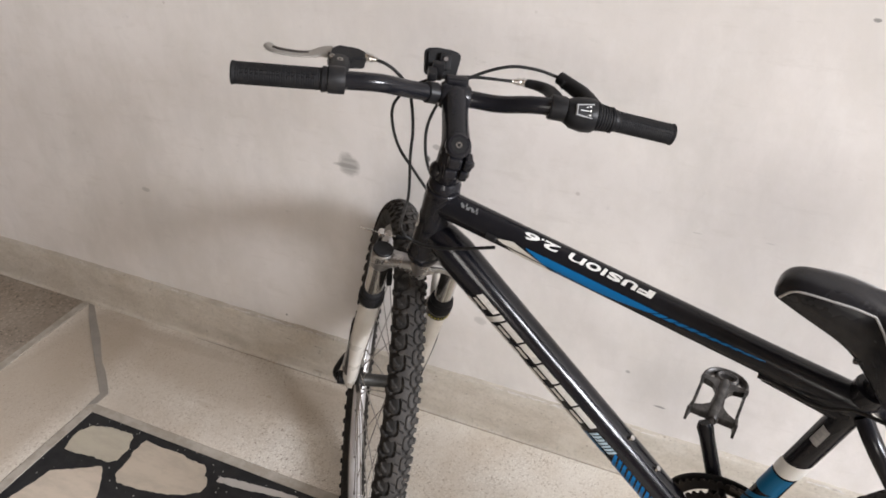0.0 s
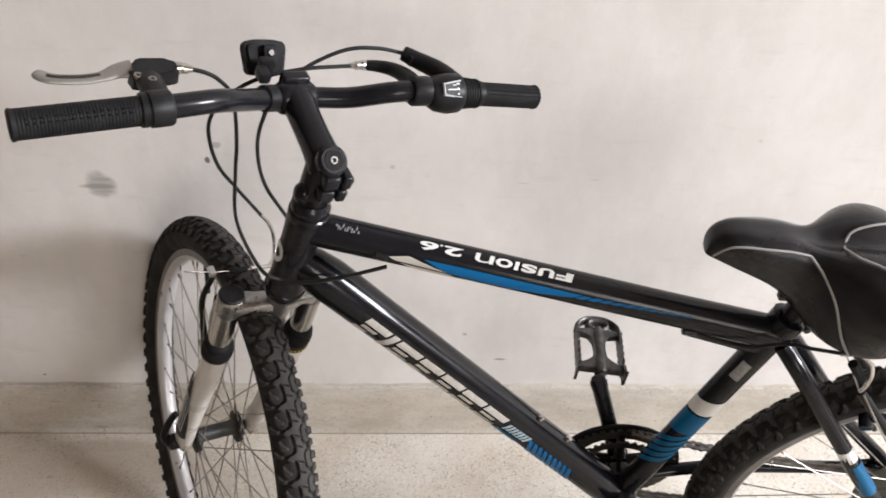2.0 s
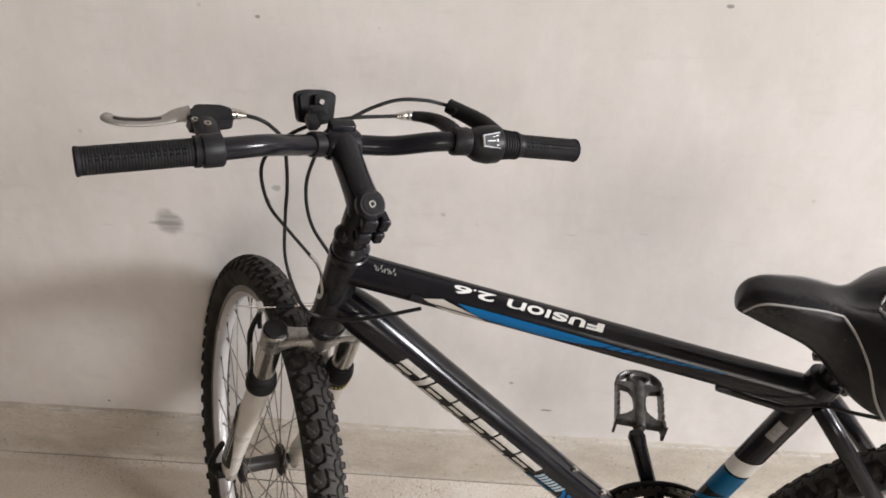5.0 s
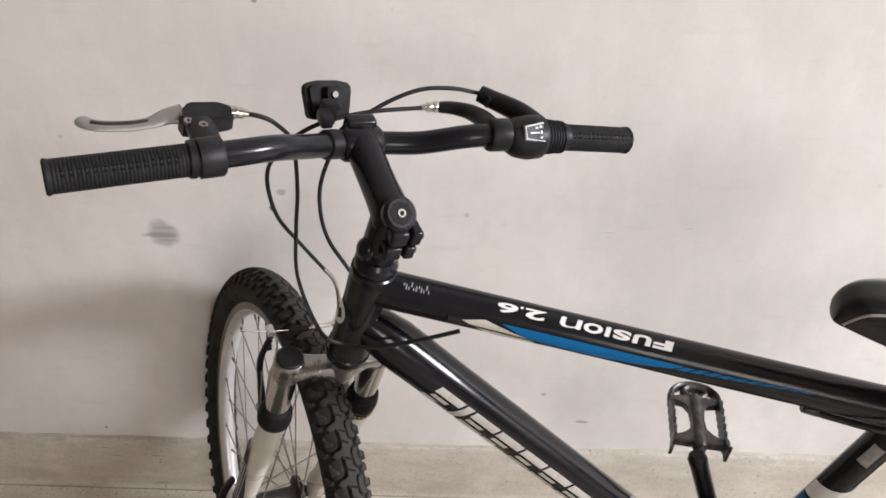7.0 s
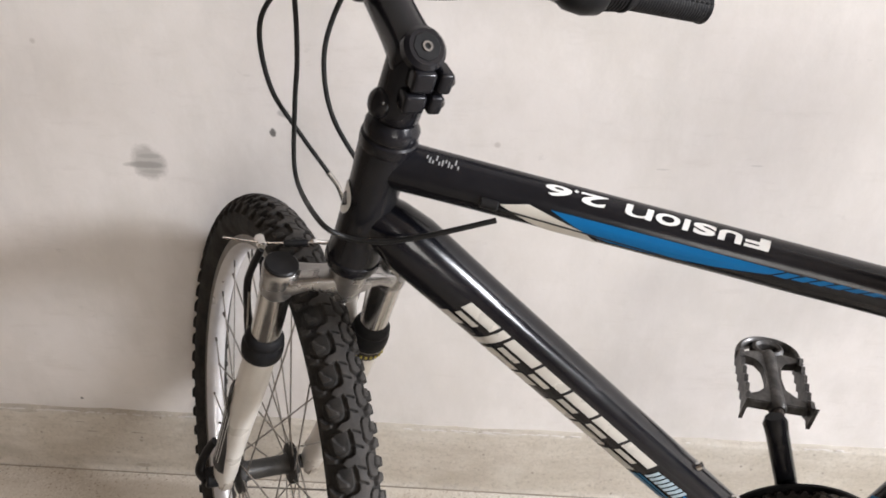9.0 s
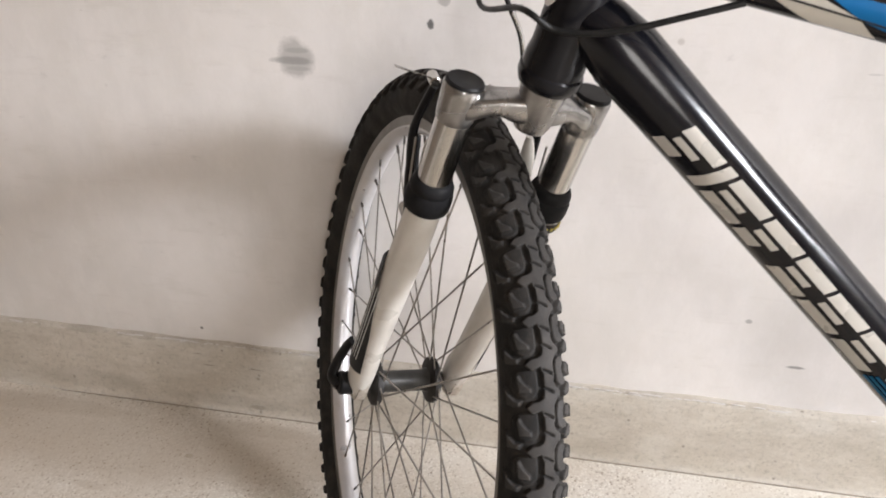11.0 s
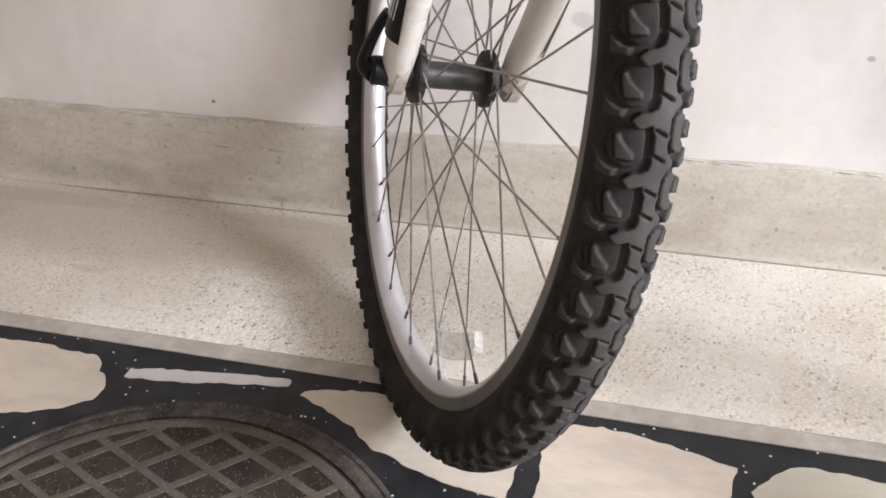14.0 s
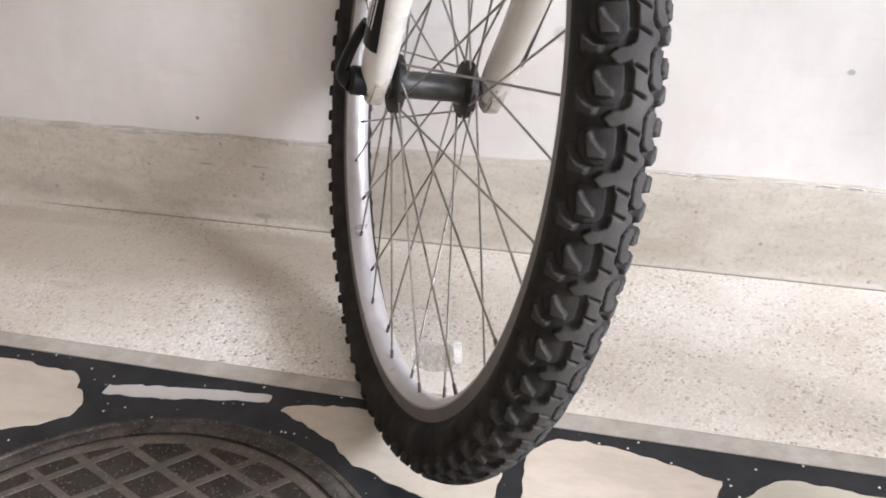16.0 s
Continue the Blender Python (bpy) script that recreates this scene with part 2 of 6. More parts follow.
M_MITRE = worn("grey_brown_mitre_strip", (0.27, 0.25, 0.225), (0.38, 0.355, 0.32), 0.55, scale=30, grain=200)
M_SLIVER = worn("grey_marble_sliver", (0.50, 0.475, 0.45), (0.38, 0.355, 0.325), 0.4, scale=22, grain=200)
M_BLACK = black_matrix()
M_MARBLE = marble()
M_IRON = speckled("dark_cast_cover", (0.021, 0.0165, 0.013), (0.052, 0.040, 0.030), 0.8, (0.16, 0.135, 0.11), 420.0)
M_IRON_BAR = speckled("worn_cover_ribs", (0.112, 0.092, 0.073), (0.052, 0.042, 0.033), 0.75, (0.19, 0.17, 0.145), 420.0)
M_RING = speckled("cover_seat_ring", (0.026, 0.0225, 0.0195), (0.115, 0.098, 0.082), 0.8, (0.17, 0.15, 0.13), 420.0)
M_FRAME = worn("gloss_black_frame_paint", (0.008, 0.008, 0.010), (0.024, 0.024, 0.027), 0.2, scale=30, strength=0.02, amount=0.25)
M_NAVY = worn("blue_black_frame_paint", (0.004, 0.0042, 0.0062), (0.010, 0.010, 0.014), 0.17, scale=30, strength=0.02, amount=0.25)
M_MATTE = worn("matt_black_plastic", (0.007, 0.007, 0.0075), (0.015, 0.0145, 0.014), 0.6, scale=70)
M_PLASTIC = worn("black_plastic", (0.009, 0.009, 0.010), (0.024, 0.023, 0.022), 0.42, scale=70)
M_GRIP = worn("black_rubber_grip", (0.009, 0.009, 0.010), (0.022, 0.021, 0.020), 0.6, scale=90, strength=0.2)
M_TREAD = worn("worn_grey_tread_rubber", (0.025, 0.0225, 0.0205), (0.052, 0.045, 0.039), 0.85, scale=60, grain=900, strength=0.45, amount=0.7)
M_TYRE = worn("dusty_black_tyre_rubber", (0.014, 0.013, 0.0122), (0.052, 0.0455, 0.039), 0.85, scale=45, grain=700, strength=0.4, amount=0.65)
M_WHITE = worn("white_fork_paint", (0.66, 0.635, 0.59), (0.50, 0.455, 0.39), 0.32, coat=0.3, scale=24, amount=0.5)
M_DROPOUT = worn("chipped_white_dropout_paint", (0.62, 0.585, 0.525), (0.19, 0.135, 0.095), 0.5, scale=75, amount=0.75)
M_ALLOY = worn("brushed_aluminium", (0.40, 0.395, 0.39), (0.20, 0.19, 0.18), 0.28, 0.95, scale=50, amount=0.6)
M_LEVER = worn("dull_cast_aluminium", (0.34, 0.325, 0.30), (0.22, 0.20, 0.18), 0.42, 0.7, scale=50, amount=0.6)
M_RIM = worn("silver_anodised_rim", (0.66, 0.66, 0.68), (0.52, 0.505, 0.49), 0.34, 0.65, scale=50, amount=0.5)
M_TRACK = worn("scuffed_grey_brake_track", (0.24, 0.23, 0.215), (0.14, 0.13, 0.118), 0.45, 0.5, scale=60, amount=0.6)
M_CHROME = worn("chrome", (0.60, 0.59, 0.575), (0.42, 0.40, 0.375), 0.17, 1.0, scale=60, amount=0.3)
M_STEEL = worn("dull_spoke_steel", (0.36, 0.34, 0.315), (0.16, 0.135, 0.115), 0.32, 0.95, scale=80, amount=0.7)
M_DARK_STEEL = worn("dark_oily_steel", (0.065, 0.058, 0.054), (0.035, 0.027, 0.022), 0.45, 0.8, scale=60)
M_BLUE = worn("blue_decal", (0.0004, 0.125, 0.34), (0.001, 0.105, 0.29), 0.35, coat=0.1, scale=30, amount=0.3)
M_TEAL = worn("teal_blue_decal", (0.0005, 0.105, 0.24), (0.002, 0.092, 0.20), 0.35, coat=0.1, scale=30, amount=0.3)
M_CHAIN = worn("grey_chain_steel", (0.15, 0.138, 0.125), (0.05, 0.042, 0.036), 0.36, 0.85, scale=120, amount=0.7)
M_GUARD = worn("grey_green_plastic", (0.075, 0.08, 0.06), (0.11, 0.105, 0.085), 0.45, scale=40, amount=0.5)
M_FLANGE = worn("dirty_black_flange", (0.012, 0.011, 0.0105), (0.040, 0.032, 0.027), 0.6, scale=120, amount=0.7)
M_HUB = worn("black_anodised_hub", (0.026, 0.026, 0.024), (0.075, 0.068, 0.06), 0.42, 0.3, scale=60, amount=0.6)
M_DECAL = worn("white_decal", (0.72, 0.72, 0.70), (0.55, 0.53, 0.5), 0.35, coat=0.3, scale=40, amount=0.3)
M_SILVER = worn("silver_white_decal", (0.56, 0.545, 0.51), (0.42, 0.40, 0.37), 0.3, 0.2, scale=40, amount=0.4)
M_CREAM = worn("cream_decal", (0.66, 0.64, 0.59), (0.5, 0.47, 0.42), 0.35, coat=0.3, scale=40, amount=0.3)
M_PALE = worn("pale_blue_decal", (0.34, 0.45, 0.52), (0.26, 0.33, 0.38), 0.35, coat=0.3, scale=40, amount=0.3)
M_GREYINK = worn("grey_ink", (0.28, 0.28, 0.28), (0.2, 0.2, 0.2), 0.4, scale=40)
M_YELLOW = worn("yellow_print", (0.45, 0.39, 0.06), (0.3, 0.27, 0.1), 0.4, scale=200)
M_VINYL = worn("black_saddle_vinyl", (0.011, 0.011, 0.013), (0.03, 0.03, 0.03), 0.25, scale=35, grain=1500, strength=0.2, amount=0.4)
M_PIPING = worn("grey_saddle_piping", (0.34, 0.335, 0.33), (0.24, 0.235, 0.23), 0.5, scale=80)
M_CABLE = worn("black_cable_sleeve", (0.010, 0.010, 0.010), (0.035, 0.033, 0.031), 0.5, scale=90)
M_PEDAL = worn("scratched_pedal_metal", (0.032, 0.030, 0.029), (0.16, 0.15, 0.14), 0.42, 0.3, scale=85, amount=0.65)
for dull in (M_MATTE, M_PLASTIC, M_GRIP, M_TYRE, M_CABLE, M_FRAME, M_NAVY, M_BLACK, M_IRON, M_IRON_BAR, M_RING, M_VINYL):
    dull.node_tree.nodes["Principled BSDF"].inputs["Specular IOR Level"].default_value = 0.28
for gloss, level in ((M_PLASTIC, 0.17), (M_GRIP, 0.13), (M_MATTE, 0.12), (M_CABLE, 0.2), (M_FRAME, 0.24), (M_NAVY, 0.34), (M_BLUE, 0.15), (M_TEAL, 0.15)):
    gloss.node_tree.nodes["Principled BSDF"].inputs["Specular IOR Level"].default_value = level
M_CLEAR = clear_plastic()
M_DIRT = worn("brown_joint_dirt", (0.27, 0.235, 0.19), (0.46, 0.415, 0.355), 0.9, scale=50)


# ---- building tools ----
def part(name, bm, material, parent, label="", m=None, smooth=True, angle=40):
    mesh = bpy.data.meshes.new(name)
    if isinstance(bm, bmesh.types.BMesh):
        bmesh.ops.recalc_face_normals(bm, faces=bm.faces)
        bm.to_mesh(mesh)
        bm.free()
    else:
        mesh.from_pydata(*bm)
        mesh.validate()
    mesh.materials.append(material)
    if smooth:
        mesh.shade_smooth()
        mesh.set_sharp_from_angle(angle=radians(angle))
    ob = new(name, mesh)
    if parent:
        ob.parent = parent
    if m is not None:
        ob.matrix_basis = m
    if label:
        ob["label"] = label
    return ob


def V(*a):
    return Vector(a)


def spline(points, steps=8):
    """A smooth line through the points."""
    p = [Vector(q) for q in points]
    p = [2 * p[0] - p[1]] + p + [2 * p[-1] - p[-2]]
    out = []
    for i in range(1, len(p) - 2):
        for k in range(steps):
            t = k / steps
            a, b, c, d = p[i - 1:i + 3]
            out.append(0.5 * (2 * b + (c - a) * t + (2 * a - 5 * b + 4 * c - d) * t * t + (3 * b - a - 3 * c + d) * t ** 3))
    return out + [p[-2]]


def sweep(bm, pts, radius, n=14, cap=True, flat=1.0, side=None):
    """A tube along pts; radius is a number or one for each point; flat squeezes it along `side`."""
    pts = [Vector(q) for q in pts]
    rad = list(radius) if hasattr(radius, "__len__") else [radius] * len(pts)
    tang = [(pts[min(i + 1, len(pts) - 1)] - pts[max(i - 1, 0)]).normalized() for i in range(len(pts))]
    ref = Vector(side) if side is not None else (V(0, 0, 1) if abs(tang[0].z) < 0.9 else V(1, 0, 0))
    u = (ref - tang[0] * ref.dot(tang[0])).normalized()
    rings = []
    for q, t, r in zip(pts, tang, rad):
        u = (u - t * u.dot(t)).normalized()
        w = t.cross(u)
        rings.append([bm.verts.new(q + (u * math.cos(2 * math.pi * k / n) * flat + w * math.sin(2 * math.pi * k / n)) * r) for k in range(n)])
    for a, b in zip(rings, rings[1:]):
        for k in range(n):
            bm.faces.new((a[k], a[(k + 1) % n], b[(k + 1) % n], b[k]))
    if cap:
        bm.faces.new(rings[0][::-1])
        bm.faces.new(rings[-1])
    return bm


def rod(a, b, r0, r1=None, n=14, bevel=0.0, bm=None):
    bm = bm or bmesh.new()
    a, b = Vector(a), Vector(b)
    r1 = r0 if r1 is None else r1
    if bevel:
        d = (b - a).normalized() * bevel
        sweep(bm, [a, a + d, b - d, b], [r0 - bevel, r0, r1, r1 - bevel], n)
    else:
        sweep(bm, [a, b], [r0, r1], n)
    return bm


def lathe(profile, n=48, bm=None, closed=False, axis="y"):
    """Turns (radius, along) pairs round the y axis (or z)."""
    bm = bm or bmesh.new()
    rings = []
    for i in range(n):
        c, s = math.cos(2 * math.pi * i / n), math.sin(2 * math.pi * i / n)
        rings.append([bm.verts.new((r * c, h, r * s) if axis == "y" else (r * c, r * s, h)) for r, h in profile])
    k = len(profile)
    for i in range(n):
        a, b = rings[i], rings[(i + 1) % n]
        for j in range(k if closed else k - 1):
            bm.faces.new((a[j], a[(j + 1) % k], b[(j + 1) % k], b[j]))
    if not closed:
        for j in (0, k - 1):
            if profile[j][0] > 1e-5:
                bm.faces.new([r[j] for r in rings])
    return bm


def box(size, at=(0, 0, 0), bevel=0.002, bm=None, m=None, segs=2):
    """A bevelled block."""
    t = bmesh.new()
    bmesh.ops.create_cube(t, size=1)
    bmesh.ops.scale(t, vec=size, verts=t.verts)
    if bevel:
        bmesh.ops.bevel(t, geom=t.edges[:], offset=bevel, segments=segs, affect="EDGES", profile=0.6)
    bmesh.ops.translate(t, vec=at, verts=t.verts)
    if m is not None:
        bmesh.ops.transform(t, matrix=m, verts=t.verts)
    if bm is None:
        return t
    return join(bm, t)


def join(bm, other):
    keep = bpy.data.meshes.new("scratch")
    other.to_mesh(keep)
    other.free()
    bm.from_mesh(keep)
    bpy.data.meshes.remove(keep)
    return bm


def prism(outline, z0, z1, bevel=0.0):
    """An outline in x, y raised from z0 to z1."""
    bm = bmesh.new()
    lo = [bm.verts.new((x, y, z0)) for x, y in outline]
    hi = [bm.verts.new((x, y, z1)) for x, y in outline]
    n = len(outline)
    bm.faces.new(lo[::-1])
    top = bm.faces.new(hi)
    for i in range(n):
        bm.faces.new((lo[i], lo[(i + 1) % n], hi[(i + 1) % n], hi[i]))
    if bevel:
        bmesh.ops.bevel(bm, geom=list(top.edges), offset=bevel, segments=2, affect="EDGES")
    return bm


def along(a, b):
    """A pose at a with z towards b and x kept near the up side."""
    z = (Vector(b) - Vector(a)).normalized()
    y = z.cross(V(0, 1, 0)).normalized() if abs(z.y) < 0.9 else z.cross(V(0, 0, 1)).normalized()
    x = y.cross(z)
    m = Matrix((x, y, z)).transposed().to_4x4()
    m.translation = a
    return m


def wrap(bm, start, way, up, radius, lift=0.0006):
    """Lays a flat mesh (x along the tube, y round it from its left side upwards, metres) on a round tube."""
    lo = min(v.co.y for v in bm.verts)
    hi = max(v.co.y for v in bm.verts)
    y = math.floor(lo / 0.004) * 0.004
    while y < hi:
        bmesh.ops.bisect_plane(bm, geom=bm.verts[:] + bm.edges[:] + bm.faces[:], plane_co=(0, y, 0), plane_no=(0, 1, 0))
        y += 0.004
    left = V(0, -1, 0)
    for v in bm.verts:
        ang = v.co.y / radius
        v.co = Vector(start) + Vector(way) * v.co.x + (left * math.cos(ang) + Vector(up) * math.sin(ang)) * (radius + lift)
    return bm


def flat(*outlines):
    bm = bmesh.new()
    for o in outlines:
        bm.faces.new([bm.verts.new((x, y, 0)) for x, y in o])
    return bm


def lettering(text, size, stretch=1.0, weight=0.03):
    """The built-in font as a flat mesh, centred."""
    curve = bpy.data.curves.new("scratch_text", "FONT")
    curve.body, curve.size, curve.align_x, curve.align_y, curve.offset = text, size, "CENTER", "CENTER", size * weight
    ob = new("scratch_text", curve)
    mesh = ob.evaluated_get(bpy.context.evaluated_depsgraph_get()).to_mesh()
    bm = bmesh.new()
    bm.from_mesh(mesh)
    bpy.data.objects.remove(ob)
    bmesh.ops.scale(bm, vec=(stretch, 1, 1), verts=bm.verts)
    bmesh.ops.dissolve_limit(bm, angle_limit=0.01, verts=bm.verts, edges=bm.edges)
    return bm


# ---- the room ----
WALL_Y = 0.006


def slab(name, lo, hi, material, label="", category="", bevel=0.0):
    size = [b - a for a, b in zip(lo, hi)]
    ob = part(name, box(size, [(a + b) / 2 for a, b in zip(lo, hi)], bevel), material, None, smooth=False)
    return tagged(ob, label, category, kind="structure")


def plaster_wall():
    """The long wall, with a slightly uneven face."""
    bm = bmesh.new()
    nx, nz = 148, 72
    x0, x1, z0, z1 = -3.0, 5.8, 0.0, 3.6
    grid = []
    for j in range(nz + 1):
        row = []
        for i in range(nx + 1):
            x, z = x0 + (x1 - x0) * i / nx, z0 + (z1 - z0) * j / nz
            h = noise.noise(V(x * 2.2, 2.25, z * 2.2)) * 0.0022 + noise.noise(V(x * 9, 7.7, z * 9)) * 0.0007
            row.append(bm.verts.new((x, WALL_Y + max(h, -0.001), z)))
        grid.append(row)
    for j in range(nz):
        for i in range(nx):
            bm.faces.new((grid[j][i], grid[j][i + 1], grid[j + 1][i + 1], grid[j + 1][i]))
    geom = bmesh.ops.extrude_face_region(bm, geom=bm.faces[:])
    for v in geom["geom"]:
        if isinstance(v, bmesh.types.BMVert):
            v.co.y = WALL_Y + 0.2
    ob = part("wall_north", bm, M_WALL, None)
    return tagged(ob, "off-white painted plaster wall with scuffs and grey marks", "wall", kind="structure")


def skirting():
    """Cement skirting with a ragged top edge and a coved foot."""
    bm = bmesh.new()
    n = 480
    rows = []
    for i in range(n + 1):
        x = -3.0 + 8.8 * i / n
        top = 0.126 + 0.0022 * noise.noise(V(x * 30, 1.5, 0)) + 0.0016 * noise.noise(V(x * 7, 4, 0))
        face = -0.0075 + 0.0009 * noise.noise(V(x * 6, 9, 0))
        prof = [(WALL_Y + 0.01, top), (face + 0.003, top), (face, top - 0.004), (face - 0.0006, 0.07), (face - 0.001, 0.016), (face - 0.0016, 0.006), (face - 0.0035, 0.0016), (face - 0.0065, 0.0009), (face - 0.0065, -0.004)]
        rows.append([bm.verts.new((x, y, z)) for y, z in prof])
    for a, b in zip(rows, rows[1:]):
        for k in range(len(a) - 1):
            bm.faces.new((a[k], b[k], b[k + 1], a[k + 1]))
    ob = part("baseboard", bm, M_SKIRT, None, angle=60)
    tagged(ob, "grey-beige cement skirting with a rough top edge", "skirting", kind="structure")
    # flaking paint line along its top
    bm = bmesh.new()
    for i in range(620):
        x = -1.4 + i * 0.0044 + random.uniform(-0.002, 0.002)
        if noise.noise(V(x * 9, 0, 2)) < 0.22 - 0.3 * (x > 0.25 or -0.45 < x < -0.02):
            continue
        r = random.uniform(0.0006, 0.0018)
        s = bmesh.new()
        bmesh.ops.create_icosphere(s, subdivisions=1, radius=1)
        bmesh.ops.transform(s, matrix=Matrix.Translation((x, -0.0045, 0.126 + random.uniform(-0.004, 0.0018))) @ Matrix.Diagonal((r * random.uniform(1.5, 9.0), 0.0014, r * random.uniform(0.35, 1.1), 1)), verts=s.verts)
        join(bm, s)
    part("paint_drips", bm, M_FLAKE, ob, "ragged line of flaking white paint")
    return ob


plaster_wall()
skirting()
# unseen walls close the hall; the tan ones and ceiling keep bounced light low
slab("wall_west", (-3.2, -4.6, 0), (-3.0, 0.2, 3.6), M_TAN, "unseen dark tan end wall, added to limit bounce", "wall")
slab("wall_south_west", (-3.0, -4.8, 0), (1.6, -4.6, 3.6), M_TAN, "unseen dark tan wall, added to limit bounce", "wall")
slab("wall_south_sill", (1.6, -4.8, 0), (3.0, -4.6, 1.0), M_TAN, "unseen tan wall under the opening for a fill lamp", "wall")
slab("wall_south_lintel", (1.6, -4.8, 2.5), (3.0, -4.6, 3.6), M_TAN, "unseen tan wall over the opening for a fill lamp", "wall")
slab("wall_south_east", (3.0, -4.8, 0), (6.0, -4.6, 3.6), M_TAN, "unseen dark tan wall, added to limit bounce", "wall")
slab("wall_east_sill", (5.8, -4.6, 0), (6.0, 0.2, 1.88), M_WALL, "off-white painted end wall under a high opening", "wall")
slab("wall_east_south", (5.8, -4.6, 1.88), (6.0, -2.6, 3.6), M_WALL, "off-white painted wall beside a high opening", "wall")
slab("wall_east_north", (5.8, -0.88, 1.88), (6.0, 0.2, 3.6), M_WALL, "off-white painted wall beside a high opening", "wall")
slab("wall_east_lintel", (5.8, -2.6, 3.2), (6.0, -0.88, 3.6), M_WALL, "off-white painted wall over a high opening", "wall")
slab("ceiling", (-3.2, -4.8, 3.6), (6.0, 0.2, 3.75), M_TAN, "unseen dull tan ceiling, added to limit bounce", "ceiling")

# floor: a black mosaic panel in a border of beige terrazzo, divided by grey strips
PX, PY = -0.525, -0.323
PX1, PY1 = 1.6, -2.3
floor = slab("floor", (-3.2, -4.8, -0.12), (6.0, 0.2, -0.001), M_BLACK, "black terrazzo floor with cream marble pieces", "floor")


def floor_piece(name, outline, top, material, label):
    ob = part(name, prism(outline, -0.0045, top), material, floor, label, smooth=False)
    return ob


E0, E1 = -0.83, 1.9
S1 = -2.65
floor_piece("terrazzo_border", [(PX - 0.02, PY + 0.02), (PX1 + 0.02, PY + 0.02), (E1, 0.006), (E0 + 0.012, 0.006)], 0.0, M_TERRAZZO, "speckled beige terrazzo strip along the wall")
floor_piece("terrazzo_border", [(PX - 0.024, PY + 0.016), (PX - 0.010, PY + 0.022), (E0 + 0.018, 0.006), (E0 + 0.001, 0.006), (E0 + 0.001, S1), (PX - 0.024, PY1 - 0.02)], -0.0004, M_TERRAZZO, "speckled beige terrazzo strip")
floor_piece("terrazzo_border", [(PX1 + 0.024, PY + 0.02), (PX1 + 0.024, PY1 - 0.02), (E1 + 0.02, S1), (E1 + 0.02, 0.006)], 0.0, M_TERRAZZO, "speckled beige terrazzo strip")
floor_piece("terrazzo_border", [(PX - 0.02, PY1 - 0.022), (E0, S1), (E1, S1), (PX1 + 0.02, PY1 - 0.022)], 0.0, M_TERRAZZO, "speckled beige terrazzo strip")
floor_piece("brown_terrazzo", [(-3.0, -4.6), (E0 - 0.022, -4.6), (E0 - 0.022, 0.006), (-3.0, 0.006)], 0.0, M_BROWN, "dark brown speckled terrazzo")
floor_piece("brown_terrazzo", [(E0 - 0.02, -4.6), (5.8, -4.6), (5.8, S1 - 0.001), (E0 - 0.02, S1 - 0.001)], 0.0, M_BROWN, "dark brown speckled terrazzo")
floor_piece("brown_terrazzo", [(E1 + 0.022, S1), (5.8, S1), (5.8, 0.006), (E1 + 0.022, 0.006)], 0.0, M_BROWN, "dark brown speckled terrazzo")
floor_piece("divider_strip", [(PX - 0.022, PY + 0.001), (PX1 + 0.022, PY + 0.001), (PX1 + 0.022, PY + 0.022), (PX - 0.022, PY + 0.022)], 0.0006, M_STRIP, "grey marble divider strip")
floor_piece("divider_strip", [(PX - 0.022, PY1), (PX, PY1), (PX, PY), (PX - 0.022, PY)], 0.0006, M_STRIP, "grey marble divider strip")
floor_piece("divider_strip", [(PX1, PY1), (PX1 + 0.022, PY1), (PX1 + 0.022, PY), (PX1, PY)], 0.0006, M_STRIP, "grey marble divider strip")
floor_piece("divider_strip", [(PX - 0.022, PY1 - 0.022), (PX1 + 0.022, PY1 - 0.022), (PX1 + 0.022, PY1 - 0.001), (PX - 0.022, PY1 - 0.001)], 0.0006, M_STRIP, "grey marble divider strip")
floor_piece("divider_strip", [(E0 - 0.022, -2.66), (E0, -2.66), (E0, 0.005), (E0 - 0.022, 0.005)], 0.0006, M_STRIP, "grey marble divider strip")
floor_piece("joint_dirt", [(-0.47, -0.0148), (-0.40, -0.0156), (2.5, -0.0156), (2.5, -0.0138), (-0.40, -0.0138)], 0.0012, M_DIRT, "dirty joint along the skirting")
floor_piece("joint_dirt", [(PX - 0.01, PY + 0.0215), (PX1, PY + 0.0215), (PX1, PY + 0.0230), (PX - 0.01, PY + 0.0230)], 0.0004, M_DIRT, "dirty joint along the divider strip")
floor_piece("divider_strip", [(-0.549, -0.311), (-0.533, -0.297), (-0.533, -0.262), (-0.560, -0.236), (-0.598, -0.203), (-0.6255, -0.1847), (-0.700, -0.112), (-0.760, -0.062), (-0.812, -0.016), (-0.832, -0.016), (-0.775, -0.074), (-0.715, -0.128), (-0.640, -0.193), (-0.551, -0.2706)], 0.0009, M_MITRE, "grey-brown marble mitre strip")


